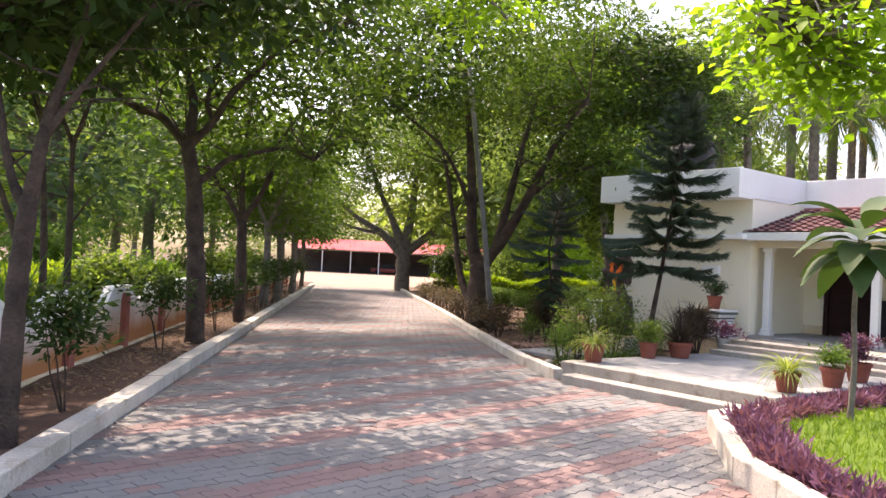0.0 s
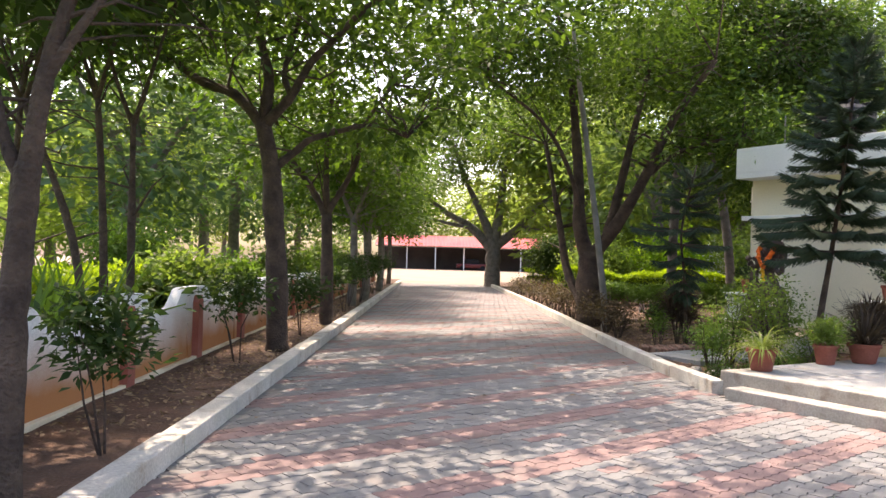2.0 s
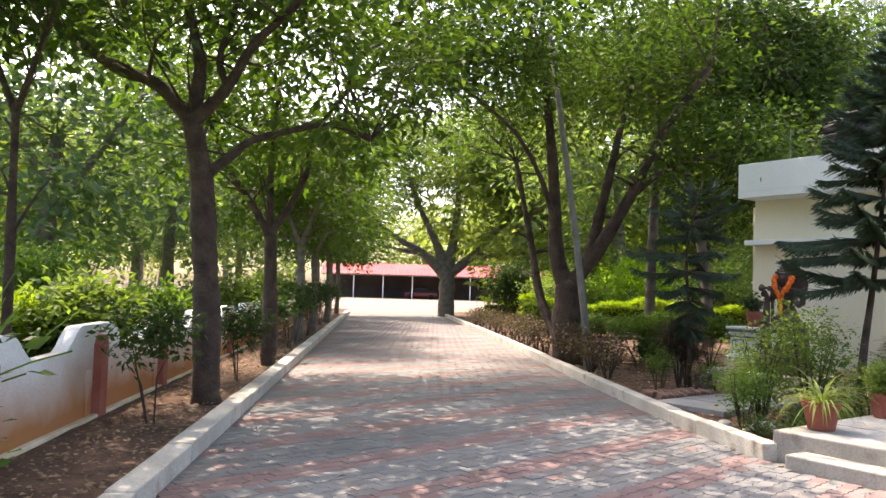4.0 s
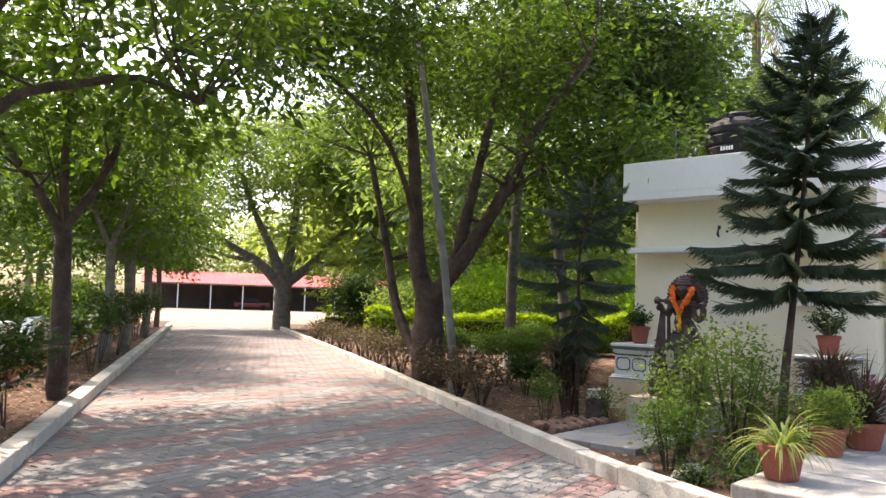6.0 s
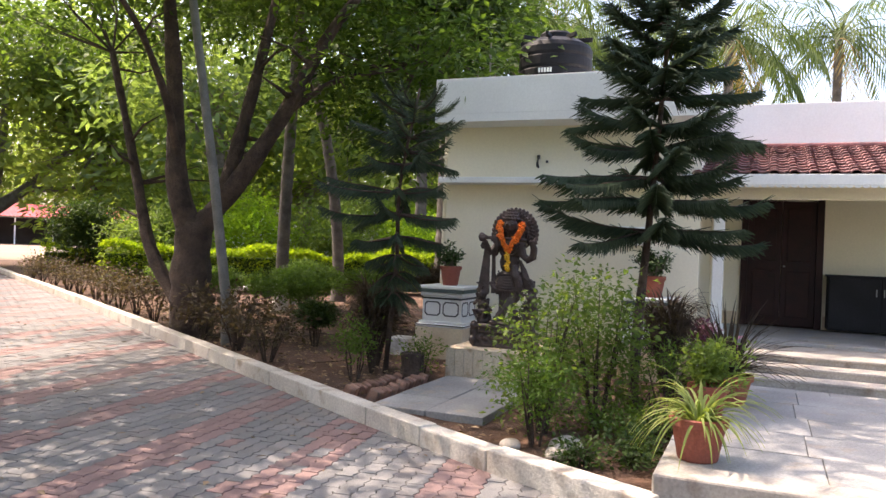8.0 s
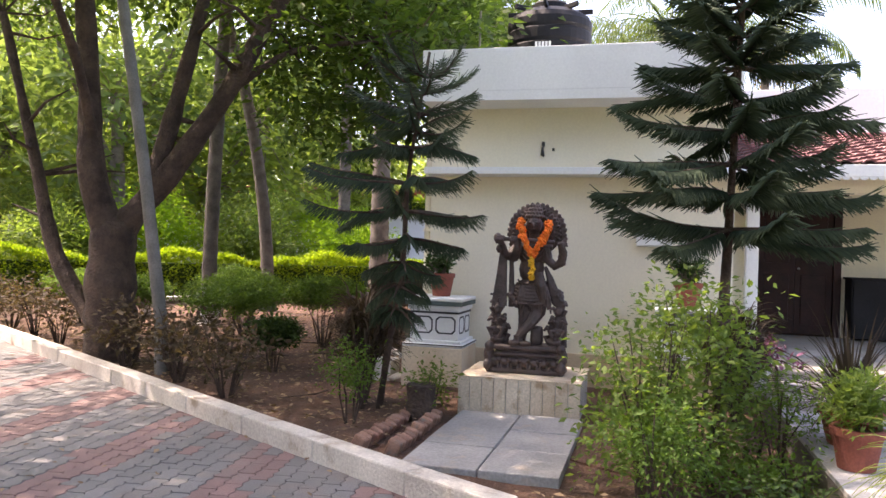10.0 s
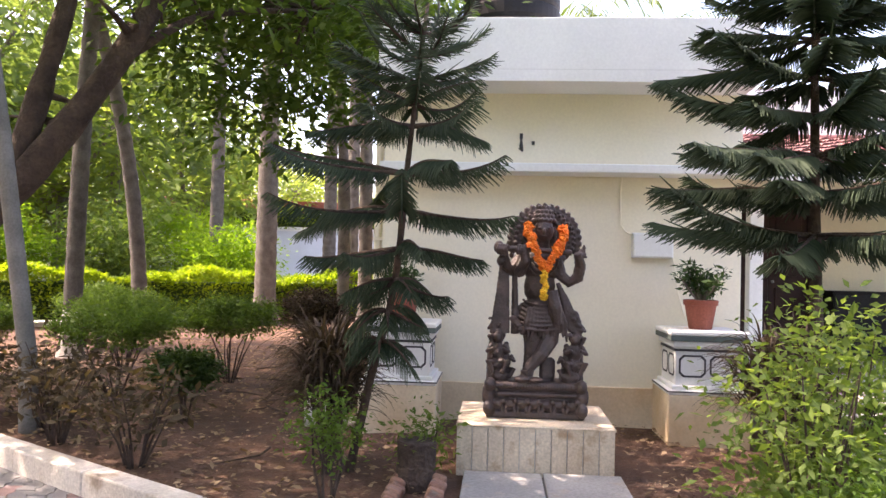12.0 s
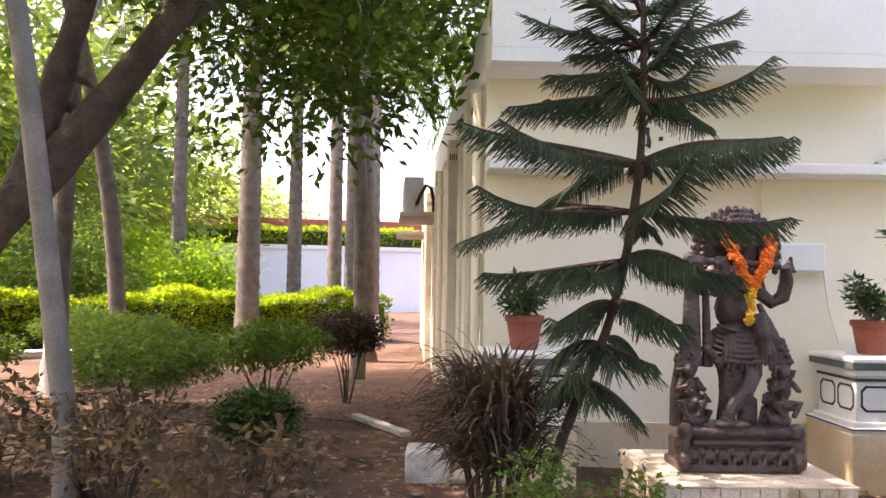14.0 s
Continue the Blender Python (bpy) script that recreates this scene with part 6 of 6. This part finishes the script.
# ---- left bed and beyond the wall ----
for i, (x, y, r, h) in enumerate(((-2.45, 7.3, 0.36, 1.15), (-2.72, 11.9, 0.4, 1.2), (-2.45, 15.1, 0.34, 1.1), (-2.5, 19.0, 0.4, 1.2), (-2.4, 21.0, 0.4, 1.3), (-2.5, 22.6, 0.4, 1.4), (-2.4, 25.0, 0.5, 1.5), (-2.5, 28.0, 0.5, 1.4), (-2.5, 31.0, 0.5, 1.5), (-2.5, 34.5, 0.5, 1.4), (-2.5, 39.0, 0.6, 1.5))):
    bush(pose(x, y, 0.06), r, h, "leaf_dark", "leggy dark-leaved shrub in the bed by the wall", 200 + i, 70, 14, 0.095, 3, z0=0.5, spread=0.1, bark="bark")
for i, (x, y, r, h) in enumerate(((-4.3, 14.2, 0.6, 1.45), (-4.5, 18.5, 0.6, 1.3), (-4.7, 24, 0.8, 1.5), (-4.6, 31, 0.9, 1.6), (-4.8, 37, 1.0, 1.8), (-7.6, 20.5, 1.2, 2.2))):
    bush(pose(x, y, 0.0), r, h, "shrub" if i % 2 else "fern", "broad leafy bush beyond the garden wall", 220 + i, 320, 24, 0.13, 7, z0=0.1, spread=0.22)
for i, (x, y) in enumerate(((-4.15, 9.2), (-4.3, 9.9), (-4.1, 8.4), (-4.2, 10.8))):
    t = empty("lily_clump", pose(x, y, 0), "clump of upright broad strap leaves behind the wall", "plant")
    arching("foliage", t, 240 + i, 26, 1.5, 0.13, 0.0, "shrub", 0.6, 0.2, 6, 0.5, 0.65)
for i, (x, y, h, lean) in enumerate(((-4.25, 11.5, 5.5, -0.2), (-3.98, 11.6, 5.0, -0.06), (-4.35, 11.3, 5.2, -0.9), (-6.0, 12.5, 6.0, 0.1))):
    tree(260 + i, (x, y, 0), [([(0, 0, -0.1), (lean * 0.25, 0, h * 0.3), (lean, 0.05, h * 0.62)], 0.06, 0.035), ([(lean, 0.05, h * 0.6), (lean - 0.3, 0.1, h * 0.75), (lean - 0.5, 0.2, h * 0.9)], 0.035, 0.012), ([(lean, 0.05, h * 0.6), (lean + 0.3, -0.1, h * 0.75), (lean + 0.5, 0, h * 0.92)], 0.035, 0.012)],
         [((lean, 0, h * 0.88), (1.3, 1.3, h * 0.17))], "slender tree behind the garden wall", "leaf_dark", "bark", density=45, per=24, size=0.14)


# ---- palms ----
def palm(x, y, h, r, seed, lean=(0, 0), fronds=16, flen=2.6, white=False, dry=0, label="tall palm with smooth grey trunk"):
    rng = np.random.default_rng(seed)
    t = empty("palm_tree", pose(x, y, 0), label, "palm tree")
    s = Soup()
    pts, rad = [], []
    n = max(20, int(h / 0.16))
    for i in range(n + 1):
        q = i / n
        pts.append((lean[0] * q * q, lean[1] * q * q, -0.1 + (h + 0.1) * q))
        rad.append(r * (1.55 - 0.55 * min(1, q / 0.09)) * (1 - 0.25 * q) * (1.05 if i % 2 else 0.97))
    s.tube(pts, rad, 14)
    s.make("trunk", "palmbark", t, True)
    if white:
        s = Soup().tube([(p[0], p[1], p[2]) for p in pts[:6]], [q * 1.02 for q in rad[:6]], 14)
        s.make("whitewash", "kerb", t, True)
    top = Vector(pts[-1])
    for i in range(fronds):
        a = i * 2.399 + float(rng.normal(0, 0.15))
        e = 1.2 - 1.5 * i / fronds
        d = Vector((math.cos(a) * math.cos(e), math.sin(a) * math.cos(e), math.sin(e)))
        side = Vector((-math.sin(a), math.cos(a), 0))
        L = flen * float(rng.uniform(0.85, 1.1))
        p = top.copy()
        s = Soup()
        line = []
        for k in range(15):
            line.append(p.copy())
            if k > 1:
                for sg in (-1, 1):
                    for rep in (0.0, 0.5):
                        b = p + d * (L / 14 * rep)
                        v = (side * sg * 0.75 + d * 0.45 + Vector((0, 0, -0.55 + float(rng.normal(0, 0.15))))).normalized()
                        s.blade(b, v, Vector((0, 0, 1)), flen * 0.26 * (1 - 0.55 * abs(k / 14 - 0.4)), 0.035 * flen / 2.2, 0.2, 0.35)
            p = p + d * (L / 14)
            d = (d + Vector((0, 0, -0.145))).normalized()
        s.tube(line, [0.03 * (1 - 0.8 * k / 14) for k in range(15)], 4)
        s.make("frond", "palm_dry" if i >= fronds - dry else "palm", t)
    return t


for i, (x, y, h, r, lean, white) in enumerate(((6.15, 22.7, 8.5, 0.13, (0.5, 0.2), True), (8.6, 24.8, 8.0, 0.14, (-1.6, 0.6), False), (12.3, 25.6, 9.0, 0.25, (0, 0), False),
                                               (21.0, 32.0, 10.0, 0.26, (0, 0), True), (12.0, 22.3, 6.6, 0.15, (-0.2, 0), False), (15.6, 24.8, 8.0, 0.2, (0, 0), True), (15.5, 31.5, 9.0, 0.22, (0, 0), False))):
    palm(x, y, h, r, 300 + i, lean, 16, 2.6, white)
for i, (x, y, h, fl) in enumerate(((20.6, 22.4, 8.2, 3.4), (15.3, 25.7, 10.5, 2.6), (20.5, 29.2, 9.5, 3.0), (25.6, 21.6, 9.0, 3.6), (24.0, 26.0, 9.0, 3.2), (18.5, 27.0, 8.2, 2.8))):
    palm(x, y, h, 0.18, 330 + i, (0, 0), 22, fl, False, 2, "palm behind the house with some dry hanging fronds")
s = Soup().tube([(0, 0, -0.1), (-0.02, 0.02, 0.6), (-0.22, 0.16, 2.4), (-0.75, 0.5, 6.5)], [0.08, 0.072, 0.065, 0.05], 14)
t = empty("lamp_pole", pose(3.42, 18.35, 0), "slim leaning grey pole beside the large tree", "pole")
s.make("pole", "concrete_pole", t, True)

# ---- far end: shed with red roof; pale wall beyond the palms ----
sh = empty("shed", pose(-7, 97, 0), "long open shed with a red sheet roof", "shed")
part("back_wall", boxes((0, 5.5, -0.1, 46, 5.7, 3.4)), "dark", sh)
bm = bmesh.new()
prof = []
for i in range(231):
    x = 0.2 * i - 0.4
    prof.append((x, 0.03 if i % 2 else 0.0))
lo = [bm.verts.new((x, -0.6, 2.85 + z)) for x, z in prof]
hi = [bm.verts.new((x, 5.9, 4.3 + z)) for x, z in prof]
for i in range(230):
    bm.faces.new((lo[i], lo[i + 1], hi[i + 1], hi[i]))
part("roof", bm, "roofred", sh, "red corrugated sheet roof")
for i in range(14):
    part("post", boxes((i * 3.5, -0.06, -0.1, i * 3.5 + 0.12, 0.06, 2.9)), "white", sh)
part("beam", boxes((-0.3, -0.08, 2.7, 46, 0.06, 2.84)), "grey", sh)
car = empty("parked_car", pose(4.7, 98.6, -0.02, 0, 0, 0), "dark red car parked in the shed's shade", "car")
bm = bmesh.new()
box(bm, -2.0, -0.8, 0.28, 2.0, 0.8, 0.82, 0.12)
part("body", bm, "carpaint", car)
bm = bmesh.new()
box(bm, -1.1, -0.7, 0.8, 1.0, 0.7, 1.42, 0.1)
for v in bm.verts:
    if v.co.z > 1.2:
        v.co.x *= 0.75
part("cabin", bm, "black", car)
for x in (-1.25, 1.25):
    for y in (-0.78, 0.78):
        bm = bmesh.new()
        lathe(bm, [(0.2, -0.1), (0.3, -0.1), (0.31, 0.0), (0.3, 0.1), (0.2, 0.1)], 18)
        w = part("wheel", bm, "black", car)
        w.matrix_basis = pose(x, y, 0.31, 90, 0, 0)
s = Soup()
line = [Vector((12.0, 22.3, 5.6)).lerp(Vector((6.6, 18.4, 3.5)), k / 10) - Vector((0, 0, 0.35 * math.sin(math.pi * k / 10))) for k in range(11)]
s.tube(line, [0.012] * 11, 5)
ob = s.make("cable", "black")
tagged(ob, "thin black cable strung from the palm to the house", "cable")
bw = empty("garden_boundary_wall", pose(12, 58, 0, 0, 0, -47), "long pale blue-white boundary wall beyond the palms", "wall")
part("wall", boxes((0, 0, -0.1, 48, 0.3, 3.1)), "bluewall", bw)
part("coping", boxes((0, -0.06, 3.1, 48, 0.36, 3.2), bevel=0.01), "white", bw)
hedge("hedge", (12.3, 58.3, 0), (44, 24.2, 0), 0.9, 0.9, 12, z=3.2, n=16000, size=0.16, label="bright hedge above the pale wall")
lb = empty("low_building", pose(17, 66, 0, 0, 0, -47), "low building with a brown roof far beyond the wall", "building")
part("wall", boxes((0, 0, -0.1, 60, 6, 4.6)), "white", lb)
part("roof", boxes((-0.5, -0.8, 4.6, 60.5, 6.8, 5.3), bevel=0.05), "terracotta", lb)

# ---- road paving: interlocking wavy blocks, laid askew with red bands ----
ROAD_TURN = 40.0
PL, PW = 0.23, 0.118
structure(obj("road", boxes((-2.2, -5, -0.2, 3.4, 46.2, -0.012), (3.4, -5, -0.2, 6.4, 11.6, -0.012)), "joint"), "road bed between the paving blocks")
wave = [(-0.5, 0), (-0.375, 0.011), (-0.125, -0.011), (0.125, 0.011), (0.375, -0.011), (0.5, 0)]


def outline(shrink):
    top = [(x * (PL - shrink), PW / 2 - shrink / 2 + w) for x, w in wave]
    low = [(x * (PL - shrink), -PW / 2 + shrink / 2 + w) for x, w in wave]
    return low + top[::-1]


ring_lo, ring_hi = outline(0.004), outline(0.0075)
unit_v = np.array([(x, y, -0.012) for x, y in ring_lo] + [(x, y, 0.0) for x, y in ring_hi])
unit_f = [tuple(range(12, 24))] + [(i, (i + 1) % 12, 12 + (i + 1) % 12, 12 + i) for i in range(12)]
ca, sa = math.cos(radians(ROAD_TURN)), math.sin(radians(ROAD_TURN))
rng = np.random.default_rng(66)
single = {}
for key in ("paver", "paver_red"):
    me = bpy.data.meshes.new(key)
    me.from_pydata([tuple(q) for q in unit_v], [], unit_f)
    me.materials.append(M[key])
    single[key] = me
road_blocks = structure(new("road_paving"), "road of grey interlocking paving blocks with dull red bands")
rest = {"paver": [], "paver_red": []}
count = 0
R = np.array([[ca, -sa, 0], [sa, ca, 0], [0, 0, 1]])
for j in range(-60, 420):
    for i in range(-40, 230):
        a, b = (i + 0.5 * (j % 2)) * PL, j * PW
        x, y = a * ca - b * sa, a * sa + b * ca
        if not (-2.1 < x < 6.2 and 1.0 < y < 46):
            continue
        if y > 11.0 and x > 2.95 or x > 3.0 and (x - 5.8) * 0.854 + (y - 16.66) * 0.52 > -5.6 or (x > 2.95 and inside(x, y, LAWN)):
            continue
        red = (j % 9) < 3
        if rng.random() < 0.05:
            red = not red
        key = "paver_red" if red else "paver"
        dz = float(rng.normal(0, 0.0014))
        if 5.0 < y < 8.2 and -1.6 < x < 1.2 and count < 300:
            o = new("paving_block", single[key])
            o.parent = road_blocks
            o.matrix_basis = pose(x, y, dz, 0, 0, ROAD_TURN + float(rng.normal(0, 0.4)))
            count += 1
        else:
            rest[key].append((x, y, dz))
for key, rows in rest.items():
    c = np.array(rows)
    v = (unit_v @ R.T)[None] + c[:, None, :]
    me = bpy.data.meshes.new(key + "_rest")
    nb = len(c)
    fl = [tuple(k + 24 * q for k in f) for q in range(nb) for f in unit_f]
    me.from_pydata(v.reshape(-1, 3).tolist(), [], fl)
    me.materials.append(M[key])
    o = new("paving_block_field", me)
    o.parent = road_blocks
    tagged(o, kind="stuff")
